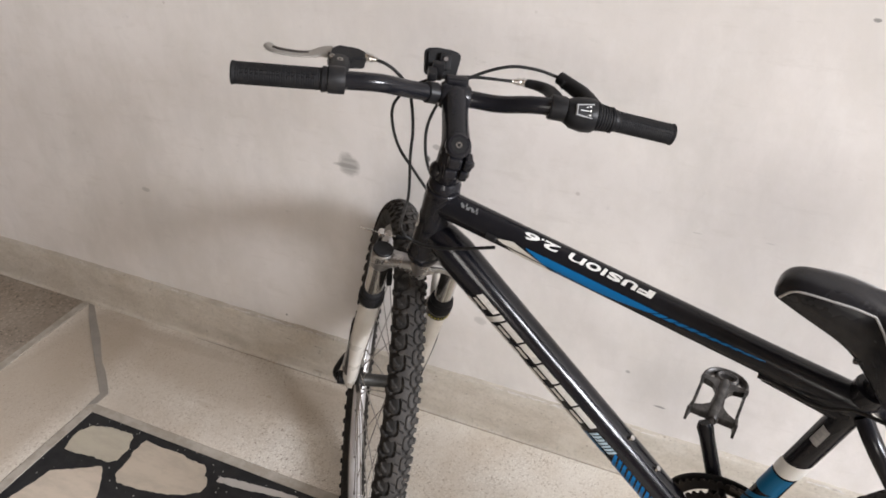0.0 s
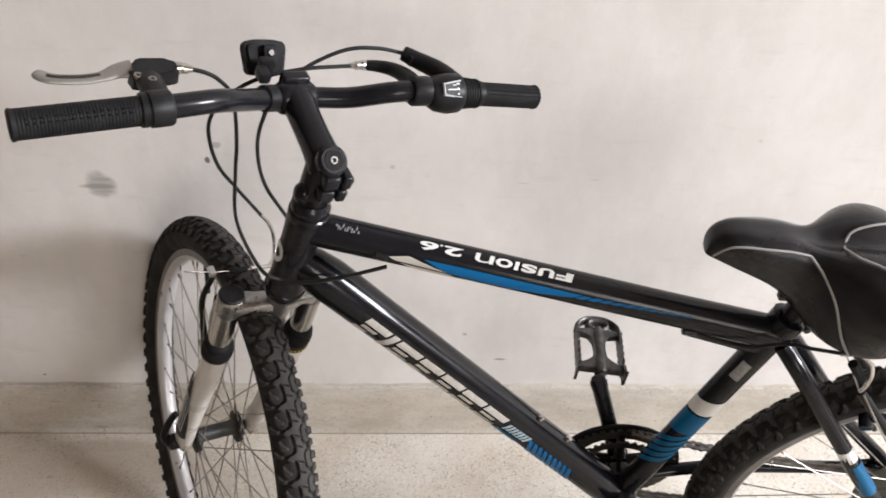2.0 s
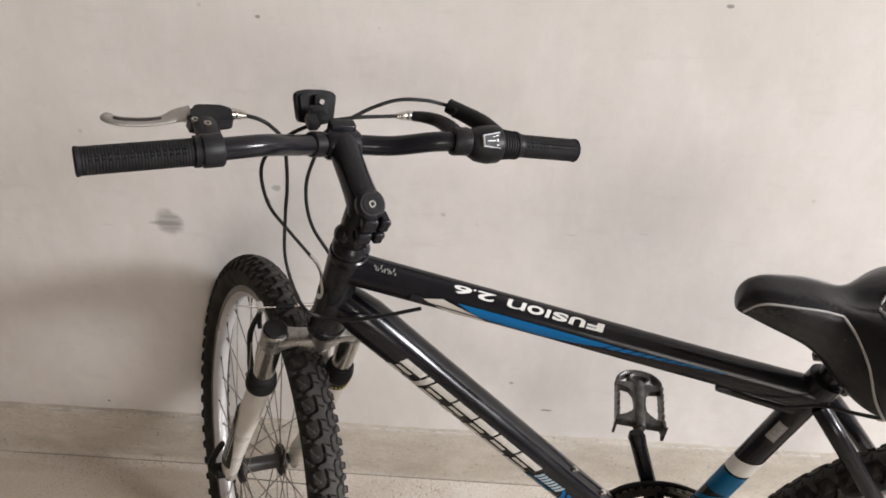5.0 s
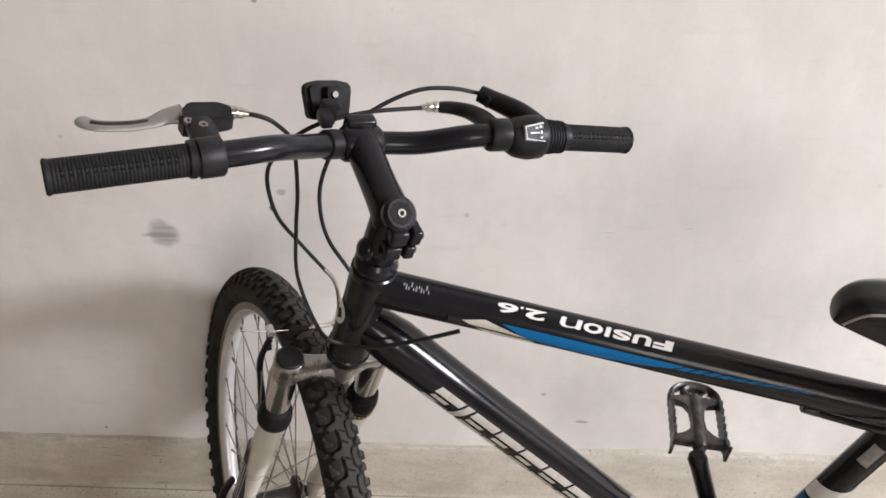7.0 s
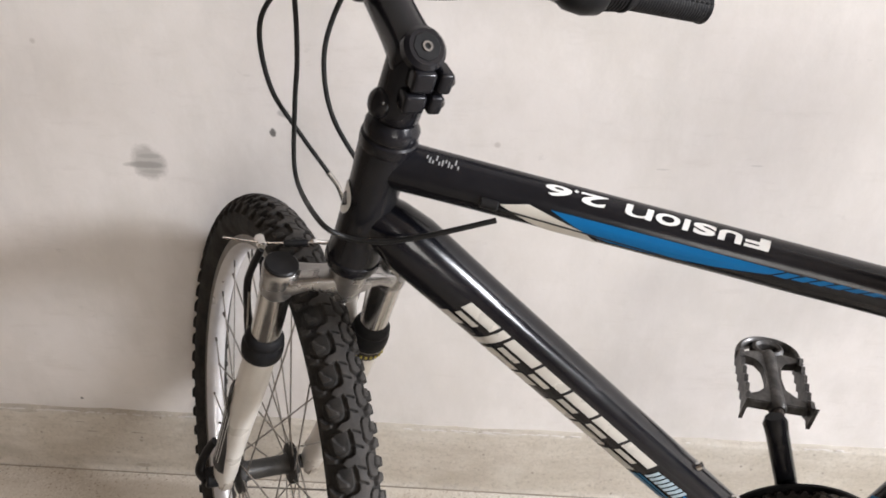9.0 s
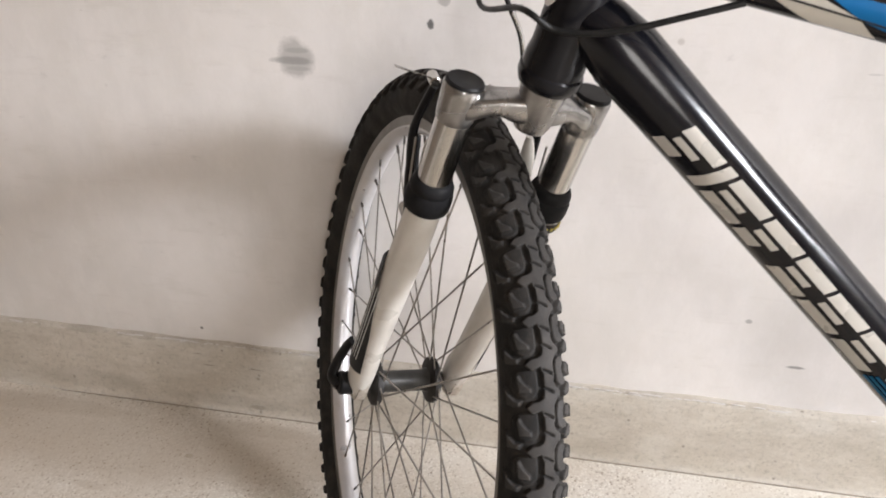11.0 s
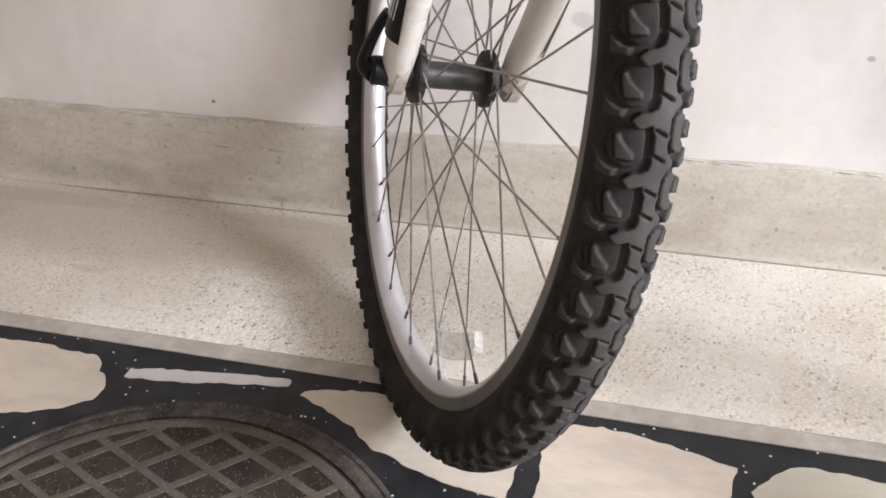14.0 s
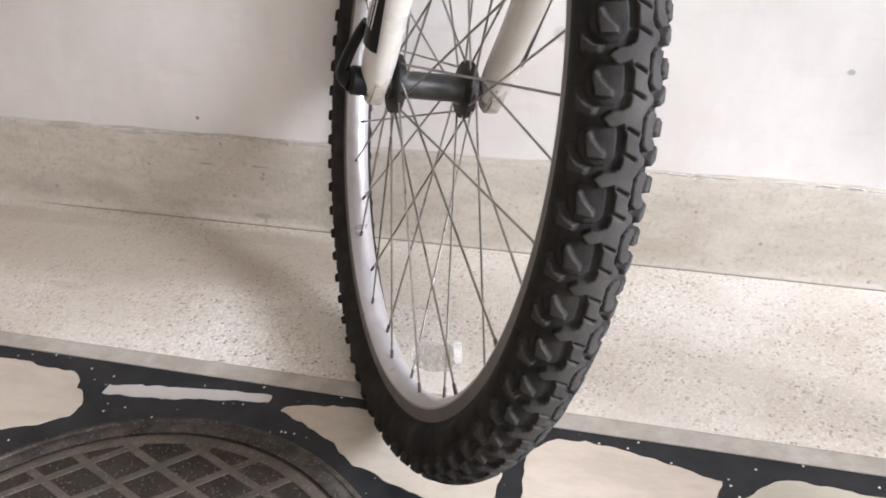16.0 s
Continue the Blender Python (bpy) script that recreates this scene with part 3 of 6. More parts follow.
def stone(corners, material=None, label=""):
    """One irregular marble piece, its edges slightly broken."""
    pts = []
    n = len(corners)
    for i in range(n):
        p0, p1, p2, p3 = (Vector((*corners[(i + k) % n], 0)) for k in (-1, 0, 1, 2))
        steps = max(2, int((p2 - p1).length / 0.005))
        for k in range(steps):
            t = k / steps
            c = 0.5 * (2 * p1 + (p2 - p0) * t + (2 * p0 - 5 * p1 + 4 * p2 - p3) * t * t + (3 * p1 - p0 - 3 * p2 + p3) * t ** 3)
            q = p1.lerp(p2, t) * 0.8 + c * 0.2
            q.x += noise.noise(V(q.x * 70, q.y * 70, 1)) * 0.0030 + noise.noise(V(q.x * 240, q.y * 240, 3)) * 0.0014
            q.y += noise.noise(V(q.x * 70, q.y * 70, 5)) * 0.0030 + noise.noise(V(q.x * 240, q.y * 240, 8)) * 0.0014
            pts.append((q.x, q.y))
    return part("stone", prism(pts, -0.0045, -0.0002), material or M_MARBLE, floor, label, smooth=False)


stone([(-0.498, -0.431), (-0.509, -0.386), (-0.491, -0.3525), (-0.435, -0.340), (-0.390, -0.3385), (-0.371, -0.374), (-0.3705, -0.410), (-0.3855, -0.423), (-0.4277, -0.424), (-0.4757, -0.431)])
stone([(-0.346, -0.44), (-0.348, -0.412), (-0.356, -0.374), (-0.352, -0.341), (-0.300, -0.343), (-0.265, -0.340), (-0.232, -0.345), (-0.193, -0.346), (-0.179, -0.355), (-0.172, -0.368), (-0.159, -0.3785), (-0.153, -0.391), (-0.156, -0.406), (-0.181, -0.426), (-0.227, -0.442), (-0.289, -0.4537), (-0.331, -0.4556)])
stone([(-0.505, -0.60), (-0.487, -0.531), (-0.478, -0.488), (-0.436, -0.465), (-0.3875, -0.4354), (-0.351, -0.481), (-0.337, -0.507), (-0.300, -0.56), (-0.40, -0.64)])
stone([(-0.143, -0.370), (-0.142, -0.356), (-0.091, -0.3487), (-0.011, -0.339), (0.036, -0.3367), (0.037, -0.347), (-0.022, -0.355), (-0.082, -0.365)], M_SLIVER, "long grey marble sliver")
stone([(0.052, -0.355), (0.062, -0.3456), (0.108, -0.338), (0.131, -0.336), (0.190, -0.335), (0.262, -0.350), (0.286, -0.385), (0.2804, -0.4403), (0.217, -0.433), (0.182, -0.421), (0.1445, -0.408), (0.112, -0.382)])
stone([(0.331, -0.337), (0.358, -0.336), (0.384, -0.338), (0.421, -0.345), (0.480, -0.360), (0.475, -0.387), (0.455, -0.470), (0.380, -0.500), (0.306, -0.450), (0.306, -0.400), (0.3045, -0.3585)])
stone([(0.493, -0.385), (0.519, -0.355), (0.538, -0.346), (0.567, -0.346), (0.603, -0.349), (0.680, -0.352), (0.742, -0.400), (0.715, -0.490), (0.610, -0.520), (0.515, -0.470)])

COVER = (0.003, -0.632)
FRONT_STONES = [(-0.44, -0.385), (-0.26, -0.395), (-0.42, -0.54), (-0.06, -0.352), (0.19, -0.385), (0.39, -0.41), (0.62, -0.43)]


def paving_cell(seed, others):
    """The ground nearer to a seed than to any other, less half a joint."""
    x0, x1, y0, y1 = PX + 0.016, PX1 - 0.016, PY1 + 0.016, PY - 0.016
    cell = [V(x0, y0), V(x1, y0), V(x1, y1), V(x0, y1)]
    for o in others:
        way = o - seed
        if not 1e-6 < way.length < 0.6:
            continue
        lim = way.length / 2 - 0.011
        way.normalize()
        out = []
        for a, b in zip(cell, cell[1:] + cell[:1]):
            da, db = (a - seed).dot(way) - lim, (b - seed).dot(way) - lim
            if da <= 0:
                out.append(a)
            if (da <= 0) != (db <= 0):
                out.append(a.lerp(b, da / (da - db)))
        cell = out
        if len(cell) < 3:
            return []
    return cell


laid = [V(*q) for q in FRONT_STONES] + [V(COVER[0] + 0.175 * math.cos(k * math.pi / 9), COVER[1] + 0.175 * math.sin(k * math.pi / 9)) for k in range(18)]
laid += [V(x, -0.40) for x in (0.83, 1.02, 1.22, 1.42)]
seeds = [V(x, -0.40) for x in (0.83, 1.02, 1.22, 1.42)]
for k in range(900):
    q = V(random.uniform(PX + 0.06, PX1 - 0.06), random.uniform(PY1 + 0.06, PY - 0.12))
    if all((q - o).length > 0.155 for o in laid) and (q - V(*COVER)).length > 0.37 and not (q.x < 0.75 and q.y > -0.56):
        laid.append(q)
        seeds.append(q)
for q in seeds:
    cell = [c for c in paving_cell(q, laid)]
    cell = [c for c, d in zip(cell, cell[1:] + cell[:1]) if (c - d).length > 0.012]
    if len(cell) > 3:
        stone([(c.x, c.y) for c in cell])


def manhole():
    base = tagged(new("manhole_cover"), "round dark drain cover with diamond ribs in the floor", "manhole cover")
    base.location = (*COVER, -0.0014)
    part("cover_plate", lathe([(0.0, 0.0), (0.226, 0.0), (0.226, 0.0022), (0.0, 0.0022)], 96, axis="z"), M_IRON, base)
    part("seat_ring", lathe([(0.2275, 0.0), (0.2275, 0.0030), (0.231, 0.0042), (0.2385, 0.0040), (0.2405, 0.0032), (0.2415, 0.0032), (0.2430, 0.0046), (0.2465, 0.0046), (0.2480, 0.0030), (0.2480, 0.0)], 128, closed=True, axis="z"), M_RING, base, "worn round cover frame")
    part("rim_ring", lathe([(0.2130, 0.001), (0.2130, 0.0030), (0.2136, 0.0034), (0.2229, 0.0034), (0.2235, 0.0030), (0.2235, 0.001)], 128, closed=True, axis="z"), M_IRON_BAR, base, "raised worn ring")
    # two sets of ribs, crossing at two thirds of a right angle
    ox, oy = 0.0084 - COVER[0], -0.4689 - COVER[1]
    for ang, gap, tall in ((-23.3, 0.0365, 0.0024), (42.9, 0.0388, 0.0021)):
        d = V(math.cos(radians(ang)), math.sin(radians(ang)), 0)
        nrm = V(-d.y, d.x, 0)
        off0 = V(ox, oy, 0).dot(nrm)
        for k in range(-14, 15):
            o = off0 + k * gap
            if abs(o) > 0.204:
                continue
            half = math.sqrt(0.2145 ** 2 - o * o)
            m = Matrix.Translation(nrm * o + V(0, 0, tall / 2 + 0.0008)) @ Matrix.Rotation(radians(ang), 4, "Z")
            part("rib", box((2 * half, 0.0078, tall), bevel=0.0005, m=m, segs=1), M_IRON_BAR, base, smooth=False)
    return base


manhole()


# ---- the bicycle ----
bike = tagged(new("bicycle"), "black mountain bicycle, blue and white decals, wheel turned to wall", "bicycle")
bike.matrix_world = Matrix.Translation((0.342, -0.3676, 0.6848)) @ Matrix.Rotation(radians(-5.03), 4, "Z") @ Matrix.Rotation(radians(5.45), 4, "X")
HEAD = radians(71.89)
AXIS = V(math.cos(HEAD), 0, math.sin(HEAD))
STEER = Matrix.Rotation(radians(-57.83), 4, AXIS) @ Matrix.Rotation(math.pi / 2 - HEAD, 4, "Y")


def F(f, a, s):
    """A place on the steered part: forward of the steering axis, to the right, up along it."""
    return V(-f, a, s)


# frame tubes: start, end, radii
HEAD_LOW, HEAD_TOP = V(0, 0, 0) - AXIS * 0.004, AXIS * 0.130
TT0, TT1, TTR = V(0.046, 0, 0.107), V(0.566, 0, -0.009), 0.0188
DT0, DT1, DTR = V(0.030, 0, 0.057), V(0.446, 0, -0.378), 0.0255
BB = V(0.456, 0, -0.373)
ST1 = V(0.576, 0, 0.012)
REAR = V(0.876, 0, -0.359)

ht = bmesh.new()
sweep(ht, [AXIS * k for k in (0.004, 0.006, 0.012, 0.0175, 0.019, 0.026, 0.035, 0.1, 0.118, 0.13)], [0.019, 0.0215, 0.0238, 0.0238, 0.0225, 0.0225, 0.021, 0.0205, 0.0215, 0.0215], 28)
head_tube = part("head_tube", ht, M_FRAME, bike)
badge = wrap(flat([(0.015 * math.cos(i * math.pi / 12), 0.024 + 0.011 * math.sin(i * math.pi / 12)) for i in range(24)]), AXIS * 0.078, -AXIS, V(-1, 0, 0.3).normalized(), 0.0209)
part("head_badge", badge, M_DECAL, head_tube, "round white emblem of plain shape")
part("badge_centre", wrap(flat([(-0.008, 0.022), (0.002, 0.0165), (0.009, 0.024), (0.0, 0.0285)]), AXIS * 0.078, -AXIS, V(-1, 0, 0.3).normalized(), 0.0213), M_FRAME, head_tube, "dark plain shape on an emblem")

tt = bmesh.new()
sweep(tt, [TT0.lerp(TT1, t) for t in (-0.02, 0.06, 0.2, 0.5, 0.8, 0.93, 1)], [0.0195, 0.019, TTR, TTR, TTR, 0.0195, 0.02], 28)
top_tube = part("top_tube", tt, M_FRAME, bike)
dt = bmesh.new()
sweep(dt, [DT0.lerp(DT1, t) for t in (-0.02, 0.015, 0.06, 0.2, 0.5, 0.85, 1)], [0.0165, 0.0225, 0.0262, DTR, DTR, DTR, 0.026], 28)
down_tube = part("down_tube", dt, M_NAVY, bike, "blue-black glossy down tube")
stb = bmesh.new()
sweep(stb, [BB.lerp(ST1, t) for t in (0, 0.1, 0.5, 0.9, 1)], [0.0175, 0.0168, 0.0165, 0.0168, 0.0185], 24)
seat_tube = part("seat_tube", stb, M_FRAME, bike)
part("bottom_bracket", rod(BB - V(0, 0.036, 0), BB + V(0, 0.036, 0), 0.0215, bevel=0.002, n=24), M_FRAME, bike)
part("gusset", rod(TT1 + V(-0.10, 0, -0.004), TT1 + V(-0.002, 0, -0.022), 0.008, 0.015, 14), M_FRAME, bike)

TT_WAY = (TT1 - TT0).normalized()
TT_UP = V(-TT_WAY.z, 0, TT_WAY.x)
DT_WAY = (DT1 - DT0).normalized()
DT_UP = V(-DT_WAY.z, 0, DT_WAY.x)
ST_WAY = (ST1 - BB).normalized()
ST_UP = V(-ST_WAY.z, 0, ST_WAY.x)

# top tube decals: a cream wedge, a long blue flash that breaks into slashes, and the model lettering
part("cream_wedge", wrap(flat([(0.0835, 0.0020), (0.1045, 0.0077), (0.151, -0.0040), (0.166, -0.0165), (0.128, -0.0172)]), TT0, TT_WAY, TT_UP, TTR), M_CREAM, top_tube, "cream wedge decal")
part("blue_flash", wrap(flat([(0.121, 0.0076), (0.160, 0.0078), (0.230, 0.0076), (0.300, 0.0072), (0.289, 0.0020), (0.250, -0.0036), (0.205, -0.0075), (0.170, -0.0078), (0.153, -0.0050)]), TT0, TT_WAY, TT_UP, TTR), M_BLUE, top_tube, "blue flash decal")
for k in range(10):
    x = 0.300 + k * 0.0132
    hi, lo = 0.0070 + k * 0.0004, 0.0020 + k * 0.00075
    part("blue_slash", wrap(flat([(x + 0.002, hi), (x + 0.011, hi), (x + 0.002, lo), (x - 0.008, lo)]), TT0, TT_WAY, TT_UP, TTR), M_BLUE, top_tube)
# wide upside-down lettering, each character fitted to its own width
for ch, x0, x1 in (("6", 0.1140, 0.1340), (".", 0.1353, 0.1384), ("2", 0.1405, 0.1610), ("n", 0.1755, 0.1962), ("O", 0.1985, 0.2170), ("I", 0.2197, 0.2243), ("S", 0.2270, 0.2442), ("U", 0.2468, 0.2645), ("F", 0.2668, 0.2858)):
    word = lettering(ch, 0.02, weight={"n": 0.0, "6": 0.03, "2": 0.03}.get(ch, 0.05))
    lo = [min(v.co[i] for v in word.verts) for i in (0, 1)]
    hi = [max(v.co[i] for v in word.verts) for i in (0, 1)]
    tall = 0.0026 if ch == "." else 0.0102
    for v in word.verts:
        u, w = (v.co.x - lo[0]) / (hi[0] - lo[0]), (v.co.y - lo[1]) / (hi[1] - lo[1])
        v.co.x, v.co.y = x1 - u * (x1 - x0) - 0.0020 * w * tall / 0.0102, 0.0282 - w * tall
    part("model_lettering", wrap(word, TT0, TT_WAY, TT_UP, TTR), M_DECAL, top_tube, "white model lettering")
for k in range(11):
    x, y = 0.0225 + 0.0024 * k, 0.0185 if k % 3 else 0.0215
    part("fine_print", wrap(flat([(x, y), (x + 0.0012, y), (x + 0.0012, y + (0.005 if k % 2 else 0.003)), (x, y + (0.005 if k % 2 else 0.003))]), TT0, TT_WAY, TT_UP, TTR), M_GREYINK, top_tube)


def slant(x, y0, y1, w, lean=0.36):
    """A leaning block between two heights."""
    return [(x + y0 * lean, y0), (x + w + y0 * lean, y0), (x + w + y1 * lean, y1), (x + y1 * lean, y1)]


# down tube: seven plain leaning shapes for the maker's mark, small pale bars, blue slashes
H = 0.0148
mark_x = 0.094
for k, (w, kind) in enumerate(((0.035, 0), (0.0095, 1), (0.036, 2), (0.035, 0), (0.035, 2), (0.038, 3), (0.040, 2))):
    x = mark_x
    if kind == 1:
        shapes = [slant(x, -H, H, w)]
    else:
        shapes = [slant(x, H * 0.40, H, w), slant(x + w * (0.0, 0.0, 0.06, 0.0)[kind], -H, -H * 0.36, w * (0.55, 0.0, 0.92, 1.0)[kind]), slant(x + w * 0.10, -H * 0.14, H * 0.20, w * 0.62)]
    part("maker_mark", wrap(flat(*[[(px_, py_ - 0.0022) for px_, py_ in o] for o in shapes]), DT0, DT_WAY, DT_UP, DTR), M_SILVER, down_tube, "silver-white slanted block of plain shape")
    mark_x += w + 0.0034
for k in range(7):
    x = 0.352 + k * 0.0062
    part("small_mark", wrap(flat(slant(x, -0.004 + 0.0003 * k, 0.0085 + 0.0003 * k, 0.0044)), DT0, DT_WAY, DT_UP, DTR), M_PALE, down_tube, "small pale blue bar")
for k in range(3):
    part("small_mark", wrap(flat(slant(0.349, -0.0088 - 0.0042 * k, -0.0062 - 0.0042 * k, 0.045)), DT0, DT_WAY, DT_UP, DTR), M_TEAL, down_tube, "small teal bar")
for k in range(9):
    x = 0.396 + k * 0.0105
    part("blue_slash", wrap(flat([(x, 0.0075), (x + 0.0062, 0.0075), (x + 0.034, -0.026), (x + 0.0265, -0.028)]), DT0, DT_WAY, DT_UP, DTR), M_BLUE, down_tube)
# bottle bosses and cable clips
for s in (0.395, 0.455):
    q = DT0 + DT_WAY * s + DT_UP * (DTR - 0.001)
    part("bottle_boss", rod(q, q + DT_UP * 0.006, 0.0045, 0.0038, 10), M_CHROME, down_tube, "small steel bolt")

# seat tube decals
part("white_band", wrap(flat([(0.230, -0.018), (0.2625, -0.018), (0.240, 0.03), (0.218, 0.03)]), BB, ST_WAY, ST_UP, 0.0167), M_DECAL, seat_tube, "white band decal")
part("blue_band", wrap(flat([(0.184, -0.010), (0.2242, -0.010), (0.2145, 0.03), (0.172, 0.03)]), BB, ST_WAY, ST_UP, 0.0167), M_TEAL, seat_tube, "blue band decal")
for k in range(5):
    x = 0.115 + k * 0.0135
    part("blue_slash", wrap(flat([(x + 0.0097, -0.010), (x + 0.0192, -0.010), (x - 0.0215, 0.03), (x - 0.031, 0.03)]), BB, ST_WAY, ST_UP, 0.0167), M_TEAL, seat_tube)
part("sticker", wrap(flat([(0.302, 0.0030), (0.333, 0.0030), (0.334, 0.0150), (0.303, 0.0155)]), BB, ST_WAY, ST_UP, 0.0167), M_GREYINK, seat_tube, "small worn grey sticker")
for k, (x, y, w, h) in enumerate(((0.306, 0.0048, 0.006, 0.008), (0.3145, 0.0044, 0.010, 0.003), (0.3145, 0.009, 0.004, 0.004), (0.326, 0.006, 0.004, 0.0065))):
    part("sticker_print", wrap(flat([(x, y), (x + w, y), (x + w, y + h), (x, y + h)]), BB, ST_WAY, ST_UP, 0.0171), M_PIPING, seat_tube, "pale bar on a sticker")

# stays
for y in (-1, 1):
    b = bmesh.new()
    sweep(b, spline([ST1 - ST_WAY * 0.03 + V(0.010, y * 0.013, 0), V(0.605, y * 0.034, -0.048), V(0.680, y * 0.048, -0.150), V(0.742, y * 0.055, -0.236), REAR + V(-0.034, y * 0.064, 0.014)], 6), 0.0104, 16)
    stay = part("seat_stay", b, M_FRAME, bike)
    q0, q1 = V(0.680, y * 0.048, -0.150), V(0.742, y * 0.055, -0.236)
    d = q1 - q0
    b = bmesh.new()
    sweep(b, [q0 + d * 0.08, q0 + d * 0.30], 0.0108, 16, cap=False)
    part("white_band", b, M_DECAL, stay, "white band decal")
    b = bmesh.new()
    sweep(b, [q0 + d * 0.38, q0 + d * 0.70, q0 + d * 1.0], 0.0110, 16, cap=False)
    part("blue_band", b, M_TEAL, stay, "blue band decal")
    b = bmesh.new()
    sweep(b, spline([BB + V(0.015, y * 0.026, 0), V(0.60, y * 0.044, -0.362), REAR + V(-0.03, y * 0.064, -0.006)], 6), 0.0095, 14)
    part("chain_stay", b, M_FRAME, bike)
    part("dropout", box((0.07, 0.005, 0.034), REAR + V(-0.018, y * 0.066, 0), 0.002), M_FRAME, bike)

# ---- wheels ----
TYRE_R, TREAD_R, SKIN_R = 0.3002, 0.0232, 0.3217
PITCHES = 67


def tread_shapes():
    """One repeat of the tread, in millimetres: back along the tyre, across it; height of each block."""
    p = 1000 * 2 * math.pi * SKIN_R / PITCHES
    # centre rib with a hooked arm on either side, half a repeat apart
    edge = [(12.0, -3.4), (16.0, -3.2), (20.0, -3.0), (24.0, -3.1), (28.5, -3.8), (30.6, -6.5), (31.4, -10.5), (33.8, -13.2), (35.4, -14.6), (38.0, -12.4), (39.6, -10.6), (39.2, -8.4), (37.6, -5.0)]
    far = [(12.0, 4.6), (17.0, 4.2), (20.0, 5.0), (23.0, 8.6), (26.5, 9.4), (29.0, 6.6), (33.0, 4.4), (38.0, 4.2), (p + 12.0, 4.6)]
    shapes = [(edge + [(p + 12.0, -3.4)] + far[::-1], 0.0040, 1.0)]
    tongue = [(9.0, -7.0), (8.6, -14.0), (9.4, -21.0), (13.0, -25.0), (20.0, -25.6), (24.6, -23.6), (27.6, -19.6), (29.2, -15.4), (28.4, -10.2), (24.6, -6.6), (17.0, -6.2)]
    knob = [(12.4, -20.8), (12.2, -18.6), (16.2, -16.9), (19.2, -14.2), (21.6, -11.2), (25.0, -10.6), (25.4, -13.8), (25.4, -18.9), (18.1, -20.4)]
    wing = [(20.8, -31.0), (21.2, -28.1), (26.2, -26.0), (29.8, -22.0), (31.0, -17.6), (34.6, -18.6), (34.4, -22.6), (33.8, -27.2), (29.6, -30.8)]
    for outline, h, top in ((tongue, 0.0013, 0.95), (knob, 0.0040, 0.94), (wing, 0.0040, 0.92)):
        shapes.append((outline, h, top))
    # right-hand side: a hooked bar against the rib and three shoulder knobs
    shapes.append(([(-0.6, 8.0), (2.8, 5.6), (8.0, 5.3), (13.0, 5.6), (17.6, 6.4), (20.4, 10.0), (19.4, 14.6), (15.6, 15.6), (12.6, 12.4), (8.2, 11.4), (2.4, 13.6), (0.0, 12.6)], 0.0039, 0.95))
    shapes.append(([(3.6, 14.6), (10.4, 13.4), (12.2, 18.0), (9.4, 21.8), (3.0, 20.8)], 0.0038, 0.92))
    shapes.append(([(16.6, 17.4), (24.0, 12.4), (28.2, 14.2), (25.4, 22.6), (19.0, 23.6)], 0.0042, 0.92))
    shapes.append(([(4.4, 23.2), (13.6, 23.0), (14.0, 30.6), (5.0, 31.6)], 0.0044, 0.92))
    shapes.append(([(19.4, 24.6), (26.8, 24.0), (26.2, 29.4), (20.2, 30.4)], 0.0036, 0.92))
    for d, v in ((8.2, -1.4), (20.6, -1.2)):
        shapes.append(([(d, v - 1.6), (d + 1.5, v - 1.8), (d + 4.6, v + 4.6), (d + 3.0, v + 4.9)], -0.0030, 0.9))
    return shapes


def moulded(n_along, n_across, half):
    """Heights of one repeat of the tread on a grid, with softly rounded block edges."""
    p = 1000 * 2 * math.pi * SKIN_R / PITCHES
    d, v = np.meshgrid(np.arange(n_along) * p / n_along, np.linspace(-half, half, n_across + 1), indexing="ij")
    height = np.full(d.shape, 0.0002)
    for outline, h, top in tread_shapes():
        for turn in (-2, -1, 0, 1, 2):
            o = np.array(outline) + (turn * p, 0)
            if o[:, 0].max() < -1.5 or o[:, 0].min() > p + 1.5:
                continue
            dist = np.full(d.shape, 1e9)
            inside = np.zeros(d.shape, bool)
            for (ax, ay), (bx, by) in zip(o, np.roll(o, -1, axis=0)):
                ex, ey = bx - ax, by - ay
                t = np.clip(((d - ax) * ex + (v - ay) * ey) / (ex * ex + ey * ey + 1e-9), 0, 1)
                if top < 1.0 or abs(ex) > 0.1 or abs(ey) < 6:
                    dist = np.minimum(dist, np.hypot(d - ax - t * ex, v - ay - t * ey))
                cross = (ay > v) != (by > v)
                inside ^= cross & (d < ax + (v - ay) * ex / (ey if abs(ey) > 1e-9 else 1e-9))
            rise = np.clip(0.5 + np.where(inside, dist, -dist) / 1.0, 0, 1)
            soft = rise * rise * (3 - 2 * rise)
            height = np.maximum(height, 0.0002 + h * soft) if h > 0 else np.maximum(height + h * soft, 0.0002)
    height[:, 0] = height[:, -1] = -0.0008
    return height, p / 1000 / n_along, np.linspace(-half, half, n_across + 1) / 1000


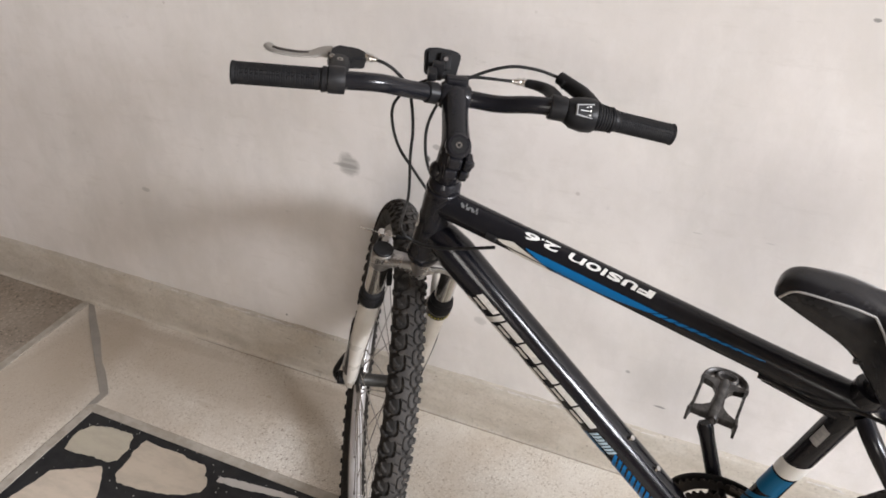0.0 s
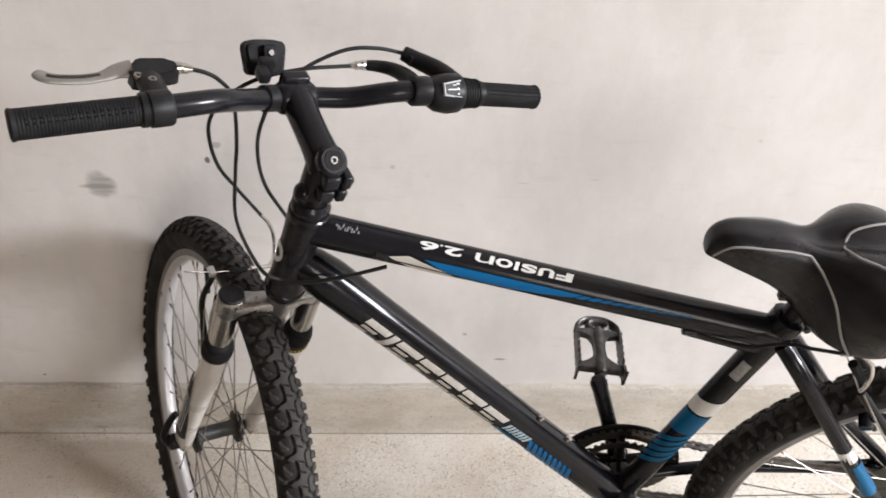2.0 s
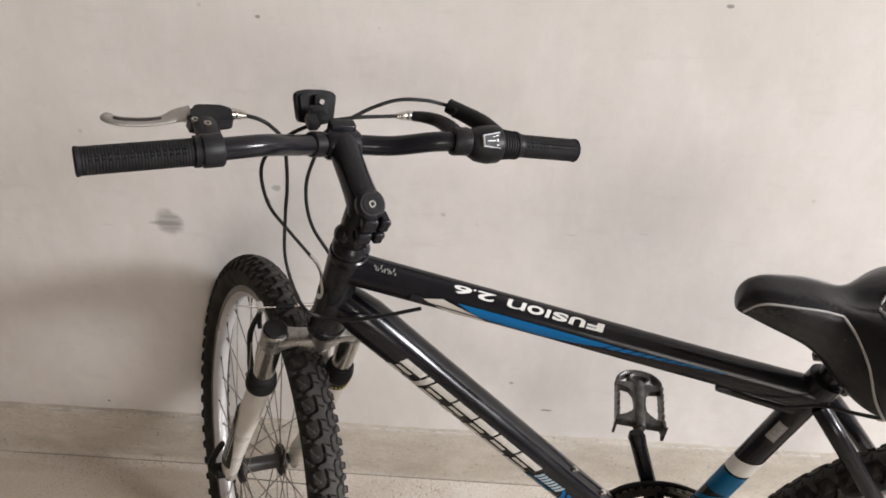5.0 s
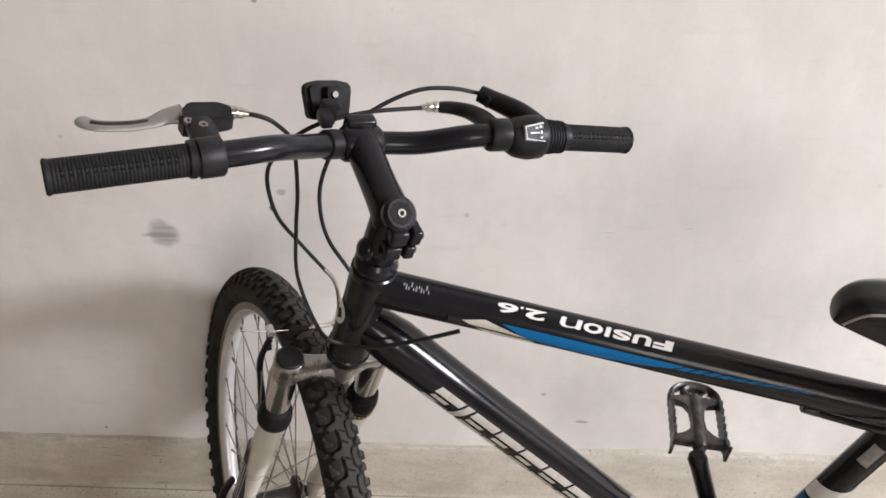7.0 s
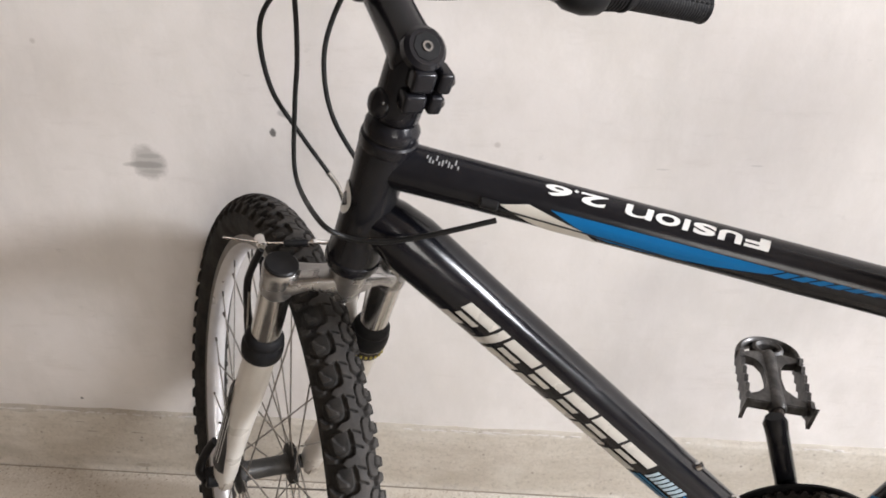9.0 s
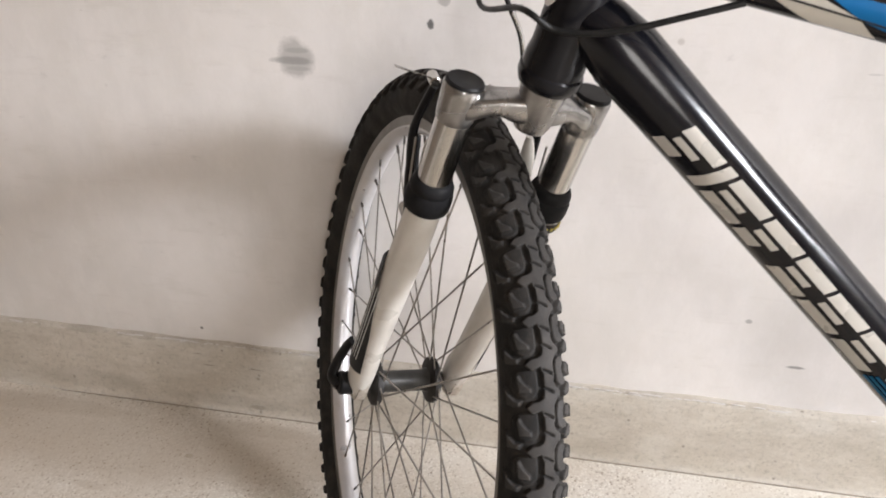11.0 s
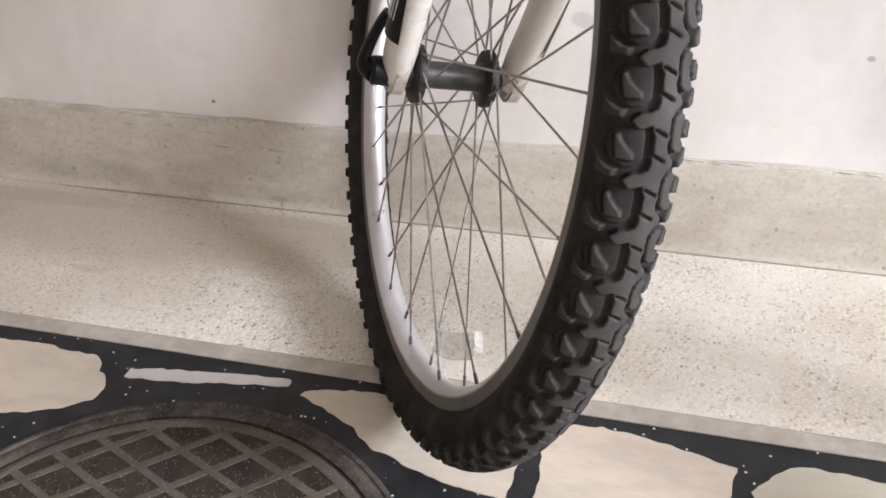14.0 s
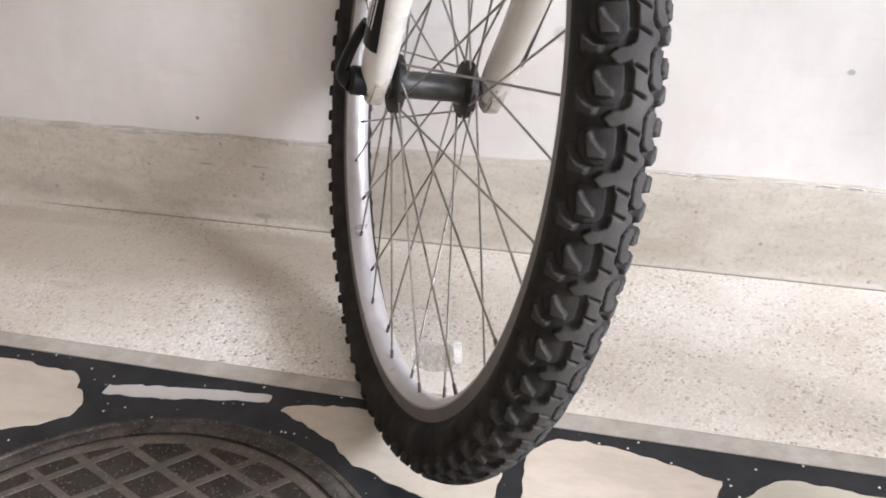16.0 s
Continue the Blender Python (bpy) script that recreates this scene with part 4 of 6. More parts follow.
def tread(n_along=44, n_across=96):
    height, step, across = moulded(n_along, n_across, 33.5)
    total = n_along * PITCHES
    k = np.arange(total)
    a = (0.0006 - k * step)[:, None] / SKIN_R
    b = across[None, :] / TREAD_R
    h = TREAD_R + height[k % n_along]
    r = TYRE_R + h * np.cos(b)
    verts = np.stack([r * np.cos(a), h * np.sin(b) + 0 * a, r * np.sin(a)], axis=2).reshape(-1, 3)
    w = n_across + 1
    i, j = np.meshgrid(np.arange(total), np.arange(n_across), indexing="ij")
    i2 = (i + 1) % total
    faces = np.stack([i * w + j, i * w + j + 1, i2 * w + j + 1, i2 * w + j], axis=2).reshape(-1, 4)
    top = (height[i % n_along, j] + height[i2 % n_along, j + 1] > 0.0066) & (np.abs(across[j]) < 0.0275)
    return (verts.tolist(), [], faces.tolist()), top.reshape(-1).astype(int)


def wheel(name, m, half_flange, half_axle, label):
    """Rim with tyre, tread, hub, spokes and valve, turning about its y axis."""
    rim = part(name, lathe([(0.2825, -0.0125), (0.2825, -0.0105), (0.273, -0.0095), (0.273, 0.0095), (0.2825, 0.0105), (0.2825, 0.0125), (0.2685, 0.0125), (0.2640, 0.0085), (0.2615, 0.003), (0.2615, -0.003), (0.2640, -0.0085), (0.2685, -0.0125)], 120, closed=True), M_RIM, bike, label, m)
    for side in (-1, 1):
        part("brake_track", lathe([(0.2700, side * 0.0127), (0.2704, side * 0.0131), (0.2816, side * 0.0131), (0.2820, side * 0.0127)], 120, closed=True), M_TRACK, rim, "scuffed grey brake track")
    n = 18
    skin = [(TYRE_R + TREAD_R * math.cos(radians(-142 + 284 * k / n)), TREAD_R * math.sin(radians(-142 + 284 * k / n))) for k in range(n + 1)]
    tyre = part("tyre", lathe(skin + [(0.2812, 0.0142), (0.2804, 0.0137), (0.2800, 0.0132), (0.2800, -0.0132), (0.2804, -0.0137), (0.2812, -0.0142)], 140, closed=True), M_TYRE, rim, "dusty black knobbly tyre", angle=60)
    grid, contact = tread()
    tr = part("tread", grid, M_TYRE, rim, "curved and square rubber tread blocks", angle=180)
    # the block tops that touch the ground are worn grey
    tr.data.materials.append(M_TREAD)
    tr.data.polygons.foreach_set("material_index", contact)
    tr["kind"] = "stuff"
    f = half_flange
    part("hub", lathe([(0.006, -half_axle), (0.0085, -half_axle), (0.0085, -f - 0.009), (0.0115, -f - 0.008), (0.012, -f - 0.004), (0.0225, -f - 0.0025), (0.0235, -f), (0.0225, -f + 0.0025), (0.0135, -f + 0.005), (0.0115, -f + 0.011),
                       (0.0115, f - 0.011), (0.0135, f - 0.005), (0.0225, f - 0.0025), (0.0235, f), (0.0225, f + 0.0025), (0.012, f + 0.004), (0.0115, f + 0.008), (0.0085, f + 0.009), (0.0085, half_axle), (0.006, half_axle)], 32), M_HUB, rim, "dull black hub")
    for side in (-1, 1):
        part("flange", lathe([(0.0110, side * (f - 0.006)), (0.0170, side * (f - 0.0045)), (0.0244, side * (f - 0.0030)), (0.0250, side * f), (0.0244, side * (f + 0.0030)), (0.0150, side * (f + 0.0050)), (0.0110, side * (f + 0.006))], 32, closed=True), M_FLANGE, rim, "dark dirty hub flange")
    for i in range(36):
        side = -1 if i % 2 else 1
        lead = 1 if (i // 2) % 2 else -1
        a = 2 * math.pi * (i + 0.3) / 36
        h = a + lead * radians(58)
        p0 = V(0.0195 * math.cos(h), side * (f + 0.002 * lead), 0.0195 * math.sin(h))
        p1 = V(0.2630 * math.cos(a), side * 0.003, 0.2630 * math.sin(a))
        d = (p1 - p0).normalized()
        spoke = part("spoke", rod(p0, p1, 0.00095, n=6), M_STEEL, rim)
        b = bmesh.new()
        sweep(b, [p1 - d * 0.010, p1 - d * 0.0095, p1], [0.0011, 0.0015, 0.0015], 6)
        part("nipple", b, M_CHAIN, spoke, "grey spoke nipple")
    v = V(math.cos(2.2), 0, math.sin(2.2))
    b = bmesh.new()
    sweep(b, [v * 0.263, v * 0.248, v * 0.247, v * 0.226, v * 0.2255, v * 0.218], [0.004, 0.004, 0.0032, 0.0032, 0.0038, 0.0034], 10)
    part("valve", b, M_PLASTIC, rim)
    return rim


FRONT_HUB = F(0.0562, 0.001, -0.3974)
front = wheel("front_wheel", STEER @ Matrix.Translation(FRONT_HUB), 0.0315, 0.054, "front wheel with silver rim, steel spokes and knobbly tyre")
b = bmesh.new()
prev = None
for k in range(15):
    u = -1 + 2 * k / 14
    ang = radians(-40 + 14.0 * u)
    slim = 0.0022 * max(0.0, abs(u) - 0.7) / 0.3
    deep = 0.0046 - 0.002 * abs(u) ** 3
    ring = [b.verts.new((r * math.cos(ang), y, r * math.sin(ang))) for r, y in ((0.2195 + slim, -deep), (0.2205 + slim, -deep - 0.0008), (0.2395 - slim, -deep - 0.0008), (0.2405 - slim, -deep), (0.2405 - slim, deep), (0.2395 - slim, deep + 0.0008), (0.2205 + slim, deep + 0.0008), (0.2195 + slim, deep))]
    if prev:
        for j in range(8):
            b.faces.new((prev[j], prev[(j + 1) % 8], ring[(j + 1) % 8], ring[j]))
    else:
        b.faces.new(ring)
    prev = ring
b.faces.new(prev[::-1])
part("spoke_reflector", b, M_CLEAR, front, "clear plastic reflector between the spokes")
rear = wheel("rear_wheel", Matrix.Translation(REAR), 0.028, 0.066, "rear wheel with silver rim, steel spokes and knobbly tyre")

# ---- fork, on the steering axis ----
b = bmesh.new()
rings = []
for k in range(25):
    a_ = -0.051 + 0.102 * k / 24
    w = abs(a_) / 0.051
    mid, top, foot = 0.001 + 0.017 * w ** 1.6, -0.0035 - 0.0135 * w ** 1.4, -0.0265 - 0.0105 * w ** 2 + 0.0055 * math.exp(-((w - 0.62) / 0.2) ** 2)
    deep = 0.0158 - 0.0035 * math.sin(math.pi * min(w * 1.1, 1.0))
    ring = []
    for q in range(20):
        ca, sa = math.cos(2 * math.pi * q / 20), math.sin(2 * math.pi * q / 20)
        ring.append(b.verts.new(F(mid + deep * math.copysign(abs(ca) ** 0.55, ca), a_, (top + foot) / 2 + (top - foot) / 2 * math.copysign(abs(sa) ** 0.55, sa))))
    rings.append(ring)
for r0, r1 in zip(rings, rings[1:]):
    for q in range(20):
        b.faces.new((r0[q], r0[(q + 1) % 20], r1[(q + 1) % 20], r1[q]))
b.faces.new(rings[0])
b.faces.new(rings[-1][::-1])
for y in (-1, 1):
    sweep(b, [F(0.018, y * 0.053, z) for z in (-0.042, -0.040, -0.036, -0.018, -0.013, -0.011)], [0.0138, 0.0146, 0.015, 0.0158, 0.0160, 0.0150], 24)
sweep(b, [F(0, 0, -0.034), F(0, 0, -0.032), F(0, 0, -0.026), F(0, 0, 0.006)], [0.009, 0.0125, 0.0145, 0.018], 24)
crown = part("fork_crown", b, M_ALLOY, bike, "polished aluminium fork crown", STEER)
for y in (-1, 1):
    c = F(0.018, y * 0.053, -0.012)
    part("crown_cap", rod(c + V(0, 0, 0.0005), c + V(0, 0, 0.0042), 0.0148, n=24, bevel=0.0012), M_PLASTIC, crown, "black plastic cap")
    part("stanchion", rod(F(0.018, y * 0.053, -0.04), F(0.0195, y * 0.053, -0.125), 0.0138, n=24), M_CHROME, bike, "chromed fork stanchion", STEER)
    c0 = F(0.0190, y * 0.053, -0.098)
    b = bmesh.new()
    sweep(b, [c0 + V(0, 0, -d) for d in (0, 0.001, 0.005, 0.009, 0.0105, 0.014, 0.022, 0.0275, 0.029)], [0.0142, 0.0158, 0.0178, 0.0184, 0.0178, 0.0194, 0.0196, 0.0188, 0.0175], 28)
    part("dust_boot", b, M_GRIP, bike, "black rubber fork seal", STEER)
    pts = [F(0.0192, y * 0.053, -0.121), F(0.0235, y * 0.053, -0.17), F(0.033, y * 0.054 + 0.001, -0.24), F(0.0435, y * 0.0545 + 0.0025, -0.315), F(0.0505, y * 0.0535 + 0.0035, -0.362), F(0.0558, y * 0.0525 + 0.004, -0.400)]
    line = spline(pts, 6)
    rad = np.interp(np.linspace(0, 1, len(line)), [0, 0.2, 0.45, 0.7, 0.85, 1], [0.0165, 0.0175, 0.0172, 0.0160, 0.0160, 0.0145])
    b = bmesh.new()
    sweep(b, line, list(rad), 24, flat=0.86, side=(0, 1, 0))
    low = part("fork_lower", b, M_WHITE, bike, "glossy white lower fork leg", STEER)
    tab = prism([(-0.0165, -0.014), (-0.012, -0.0225), (-0.004, -0.026), (0.006, -0.0255), (0.013, -0.020), (0.0165, -0.010), (0.0175, 0.012), (0.015, 0.022), (-0.015, 0.022), (-0.0175, 0.010)], -0.0062, 0.0062, 0.0025)
    part("dropout", tab, M_DROPOUT, low, "chipped white dropout with brown dirt", Matrix.Translation(F(0.0562, y * 0.0525 + 0.004, -0.3905)) @ Matrix.Rotation(math.pi / 2, 4, "X"))
    for k in range(7):
        a_, z_ = random.uniform(-0.4, 1.0), random.uniform(-0.4085, -0.380)
        q = F(0.0562 - 0.0171 * (1 if k % 2 else 0.4), y * 0.0525 + 0.004 - 0.0062 * a_ * 0.8, z_) if k % 2 else F(0.0562 - 0.0120 * a_, y * 0.0525 + 0.004 - 0.0063, z_)
        chip = bmesh.new()
        bmesh.ops.create_icosphere(chip, subdivisions=1, radius=1)
        bmesh.ops.transform(chip, matrix=Matrix.Translation(q) @ Matrix.Diagonal((0.0006 if k % 2 else random.uniform(0.001, 0.0028), random.uniform(0.001, 0.0024) if k % 2 else 0.0006, random.uniform(0.001, 0.003), 1)), verts=chip.verts)
        part("paint_chip", chip, M_DIRT, low, "brown chip in the white paint")
    part("dropout_screw", rod(F(0.064, y * 0.0545 + 0.004, -0.412), F(0.064, y * 0.060 + 0.004, -0.412), 0.0022, n=8), M_STEEL, low)
    # dark panel with pale lines on the outer side
    b = bmesh.new()
    for w, z0, z1, up in ((0.006, -0.358, -0.200, 0.0),):
        for s0, s1 in ((0.0, 1.0),):
            n = 14
            prev = None
            for k in range(n + 1):
                z = z0 + (z1 - z0) * k / n
                fx = 0.0490 + (z + 0.352) * -0.14
                r = float(np.interp(-z, [0.13, 0.17, 0.24, 0.31, 0.352, 0.383], [0.0195, 0.0198, 0.0182, 0.0171, 0.0170, 0.0165])) + 0.0008
                row = []
                for ang in np.linspace(float(np.interp(z, (-0.358, -0.30, -0.24, -0.20), (-62, -48, -22, 12))), 66, 11):
                    ww = radians(ang)
                    row.append(b.verts.new(F(fx + math.sin(ww) * r, y * (0.0542 + math.cos(ww) * r * 0.86) + 0.0027 * (-z - 0.20) / 0.14, z)))
                if prev:
                    for j in range(10):
                        b.faces.new((prev[j], prev[j + 1], row[j + 1], row[j]))
                prev = row
    part("leg_decal", b, M_PLASTIC, low, "black decal panel")
    for ang in (-26, -13, 0, 12):
        ww = radians(ang)
        line = []
        for k in range(10):
            z = -0.340 + 0.11 * k / 9
            r = float(np.interp(-z, [0.13, 0.17, 0.24, 0.31, 0.352, 0.383], [0.0195, 0.0198, 0.0182, 0.0171, 0.0170, 0.0165])) + 0.0012
            line.append(F(0.0490 + (z + 0.352) * -0.14 + math.sin(ww) * r, y * (0.0542 + math.cos(ww) * r * 0.86) + 0.0027 * (-z - 0.20) / 0.14, z))
        b = bmesh.new()
        sweep(b, line, 0.00045, 5)
        part("decal_line", b, M_DECAL, low, "pale decal line")
b = bmesh.new()
sweep(b, [F(0.0198, 0.053, -0.1275), F(0.0204, 0.053, -0.1375)], 0.0181, 28, cap=False)
print_band = part("travel_band", b, M_DARK_STEEL, bike, "dark band with tiny yellow print", STEER)
for k in range(9):
    w = math.pi * (0.55 + 0.09 * k)
    c = F(0.0200 + 0.0182 * math.cos(w), 0.053 + 0.0182 * math.sin(w) * 0.99, -0.1335)
    part("print_bar", box((0.0022, 0.0022, 0.0028), c, 0.0), M_YELLOW, print_band, "yellow bar")
for y in (-1, 1):
    b = bmesh.new()
    sweep(b, spline([F(0.034, y * 0.050, -0.160), F(0.050, y * 0.047, -0.132), F(0.060, y * 0.045, -0.105), F(0.066, y * 0.043, -0.084)], 5), [0.0085] * 12 + [0.0075, 0.0065, 0.0055, 0.004], 14, flat=0.7, side=(0, 1, 0))
    part("brake_boss_arm", b, M_WHITE, bike, "white brake mount on a fork leg", STEER)

# quick release on the near end of the axle, nut on the far end
b = rod(F(0.0562, -0.052, -0.3974), F(0.0562, -0.070, -0.3974), 0.0122, n=20, bevel=0.002)
qr = part("quick_release", b, M_PLASTIC, bike, "black quick-release lever", STEER)
b = bmesh.new()
sweep(b, spline([F(0.0562, -0.068, -0.401), F(0.067, -0.074, -0.399), F(0.075, -0.070, -0.386), F(0.077, -0.064, -0.366), F(0.076, -0.060, -0.354)], 6), [0.0082 - 0.00012 * k for k in range(25)], 12, flat=0.68, side=(0, 1, 0))
part("lever", b, M_PLASTIC, qr)
part("axle_nut", rod(F(0.0562, 0.056, -0.3974), F(0.0562, 0.067, -0.3974), 0.0095, n=18, bevel=0.002), M_DARK_STEEL, bike, m=STEER)

# rim brake at the front
for y in (-1, 1):
    b = bmesh.new()
    sweep(b, spline([F(0.056, y * 0.049, -0.168), F(0.067, y * 0.054, -0.132), F(0.079, y * 0.057, -0.092), F(0.080, y * 0.050, -0.052)], 5), [0.0062] * 6 + [0.0052] * 5 + [0.0046] * 5, 12, flat=0.7, side=(0, 1, 0))
    arm = part("brake_arm", b, M_PLASTIC, bike, "black brake arm", STEER)
    part("pivot_bolt", rod(F(0.044, y * 0.049, -0.168), F(0.070, y * 0.049, -0.168), 0.0062, n=12, bevel=0.001), M_STEEL, arm)
    part("brake_shoe", box((0.05, 0.009, 0.012), F(0.082, y * 0.024, -0.130), 0.003), M_GRIP, arm)
    part("spring", rod(F(0.048, y * 0.058, -0.145), F(0.062, y * 0.060, -0.09), 0.001, n=6), M_STEEL, arm)
b = bmesh.new()
sweep(b, spline([F(0.082, 0.03, -0.052), F(0.084, -0.030, -0.050), F(0.084, -0.052, -0.047), F(0.085, -0.085, -0.040)], 5), 0.0009, 6)
part("brake_wire", b, M_CHROME, bike, "thin steel cable tail", STEER)
b = bmesh.new()
sweep(b, spline([F(0.084, -0.005, -0.051), F(0.084, -0.028, -0.051)], 6), [0.0042 if k % 2 else 0.003 for k in range(7)], 10)
part("cable_boot", b, M_GRIP, bike, "black ribbed rubber boot", STEER)
part("wire_anchor", rod(F(0.078, -0.05, -0.048), F(0.092, -0.05, -0.048), 0.0048, n=8, bevel=0.001), M_CHROME, bike, "steel cable anchor bolt", STEER)

# ---- headset, stem and bar ----
b = bmesh.new()
sweep(b, [V(0, 0, z) for z in (0.130, 0.132, 0.139, 0.1405, 0.142, 0.149, 0.152, 0.156)], [0.0215, 0.0222, 0.0222, 0.0205, 0.021, 0.0212, 0.0195, 0.0165], 28)
part("headset", b, M_FRAME, bike, "black headset cup", STEER)
b = bmesh.new()
sweep(b, [V(0, 0, 0.145), V(0, 0, 0.178)], 0.0142, 24)
sweep(b, [V(0.001, -0.001, z) for z in (0.158, 0.160, 0.172, 0.204, 0.212)], [0.0165, 0.0178, 0.0182, 0.0178, 0.0160], 28)
sweep(b, spline([F(-0.010, 0, 0.203), F(0.004, 0, 0.208), F(0.04, 0, 0.212), F(0.075, 0, 0.216), F(0.094, 0, 0.2175)], 4), [0.0175, 0.0190, 0.0192, 0.0190, 0.0184, 0.0178, 0.0173, 0.0170, 0.0168, 0.0168, 0.0168, 0.0168, 0.017, 0.0172, 0.0175, 0.017, 0.016], 24)
sweep(b, [F(0.0895, -0.0195, 0.216), F(0.0895, -0.016, 0.216), F(0.0895, 0.016, 0.216), F(0.0895, 0.0195, 0.216)], [0.0145, 0.0172, 0.0172, 0.0145], 24)
stem = part("stem", b, M_FRAME, bike, "black adjustable handlebar stem", STEER)
c = F(-0.0108, -0.0005, 0.2185)
d = F(-0.62, 0, 0.78).normalized()
part("pivot_cap", rod(c - d * 0.006, c + d * 0.0060, 0.0160, n=32, bevel=0.003), M_FRAME, stem)
part("pivot_plate", rod(c + d * 0.0058, c + d * 0.0066, 0.0105, n=8, bevel=0.0004), M_MATTE, stem, "dull black plate round a bolt")
part("stem_bolt", lathe([(0.0022, 0.0), (0.0038, 0.0), (0.0038, 0.0012), (0.0022, 0.0012)], 20, closed=True, axis="z"), M_CHAIN, stem, "steel ring bolt", along(c + d * 0.0064, c + d * 0.02))
# split clamp: two stacked lugs either side of a slit, with sunk bolts
for z, tall, y0, y1 in ((0.2025, 0.0165, -0.010, 0.0205), (0.1850, 0.0150, -0.012, 0.0180)):
    slit = y0 + (y1 - y0) * 0.60
    for a_, e_ in ((y0, slit - 0.0012), (slit + 0.0012, y1)):
        part("clamp_lug", box((0.019, e_ - a_, tall), (0.0195, (a_ + e_) / 2, z), 0.0035, segs=3), M_FRAME, stem)
    part("clamp_bolt", rod(V(0.0225, y1 - 0.0015, z), V(0.0225, y1 + 0.0022, z), 0.0042, n=12, bevel=0.0008), M_DARK_STEEL, stem, "small dark bolt")
bulge = bmesh.new()
bmesh.ops.create_uvsphere(bulge, u_segments=18, v_segments=12, radius=1)
bmesh.ops.transform(bulge, matrix=Matrix.Translation((0.004, -0.0175, 0.170)) @ Matrix.Diagonal((0.011, 0.0085, 0.012, 1)), verts=bulge.verts)
part("clamp_boss", bulge, M_FRAME, stem)
c = F(0.1, 0, 0.2255)
part("face_plate", box((0.014, 0.03, 0.026), c, 0.004, segs=3), M_FRAME, stem)

BAR = [F(0.043, -0.272, 0.2338), F(0.0435, -0.20, 0.241), F(0.046, -0.14, 0.246), F(0.054, -0.098, 0.244), F(0.074, -0.060, 0.2275), F(0.0880, -0.025, 0.2170), F(0.0895, 0, 0.2160),
       F(0.0880, 0.025, 0.2165), F(0.078, 0.058, 0.2235), F(0.061, 0.098, 0.2435), F(0.056, 0.14, 0.2475), F(0.053, 0.20, 0.2445), F(0.047, 0.278, 0.242)]
b = bmesh.new()
sweep(b, spline(BAR, 6), 0.0112, 20)
bar = part("handlebar", b, M_FRAME, bike, "gloss black riser handlebar", STEER)


def grip(a, b_, ring_in):
    a, b_ = Vector(a), Vector(b_)
    d = (b_ - a)
    L = d.length
    b = bmesh.new()
    pts, rad = [], []
    n = int(L / 0.0014)
    for k in range(n + 1):
        t = k / n
        x = t * L
        r = 0.0134 + (0.00016 if k % 2 else -0.00016)
        if x < 0.004:
            r = 0.0142 if x > 0.001 else 0.0125
        if ring_in and x > L - 0.007:
            r = 0.0178
        pts.append(a + d * t)
        rad.append(r)
    sweep(b, pts, rad, 26)
    return part("grip", b, M_GRIP, bike, "ribbed black rubber handlebar grip", STEER, angle=25)


gl = grip(F(0.043, -0.275, 0.2336), F(0.0447, -0.166, 0.2435), False)
gr = grip(F(0.047, 0.282, 0.242), F(0.0530, 0.1985, 0.2447), False)
for g, p0, p1, n in ((gl, F(0.0432, -0.262, 0.235), F(0.0445, -0.18, 0.2425), 15), (gr, F(0.0475, 0.279, 0.2422), F(0.0528, 0.2085, 0.2444), 14)):
    for k in range(n):
        for off in (-0.16, 0.16):
            q = p0.lerp(p1, k / (n - 1))
            nrm = V(math.sin(0.75 + off), 0, math.cos(0.75 + off))
            part("grip_nub", box((0.002, 0.0028, 0.0014), q + nrm * 0.0134, 0.0, m=None), M_GRIP, g)

# left brake lever
b = bmesh.new()
sweep(b, [F(0.0449, -0.1705, 0.2433), F(0.0449, -0.170, 0.2433), F(0.0449, -0.165, 0.2436), F(0.0449, -0.1645, 0.2436), F(0.0449, -0.163, 0.2437), F(0.045, -0.1625, 0.2438), F(0.0455, -0.1445, 0.2452), F(0.0456, -0.143, 0.2453)], [0.0138, 0.0156, 0.0156, 0.0146, 0.0146, 0.0166, 0.0166, 0.0152], 26)
lever_l = part("brake_lever", b, M_PLASTIC, bike, "black brake lever clamp with a silver lever", STEER)
b = bmesh.new()
sweep(b, spline([F(0.050, -0.152, 0.246), F(0.072, -0.151, 0.243), F(0.094, -0.150, 0.239)], 4), [0.0125] * 9, 14, flat=0.7, side=(0, 0, 1))
part("bracket", b, M_PLASTIC, lever_l)
outline = [(-0.1225, -0.1555), (-0.1240, -0.153), (-0.1210, -0.130), (-0.1185, -0.1190), (-0.1165, -0.1170), (-0.1030, -0.1190), (-0.1005, -0.1225), (-0.0960, -0.142), (-0.0920, -0.155), (-0.0935, -0.1635), (-0.1040, -0.1655), (-0.1130, -0.1610)]
part("lever_housing", prism(outline, 0.2270, 0.2425, 0.003), M_PLASTIC, lever_l)
b = bmesh.new()
line = spline([F(0.113, -0.160, 0.236), F(0.1125, -0.173, 0.234), F(0.1085, -0.186, 0.2315), F(0.1075, -0.203, 0.229), F(0.1090, -0.2227, 0.228), F(0.1130, -0.235, 0.2275), F(0.1200, -0.2415, 0.2275)], 6)
sweep(b, line, list(np.interp(np.linspace(0, 1, len(line)), [0, 0.18, 0.36, 0.6, 0.85, 0.95, 1], [0.0125, 0.0095, 0.0066, 0.0066, 0.0070, 0.0070, 0.0048])), 16, flat=0.42, side=(0, 0, 1))
part("lever_blade", b, M_LEVER, lever_l, "silver aluminium brake lever blade")
b = bmesh.new()
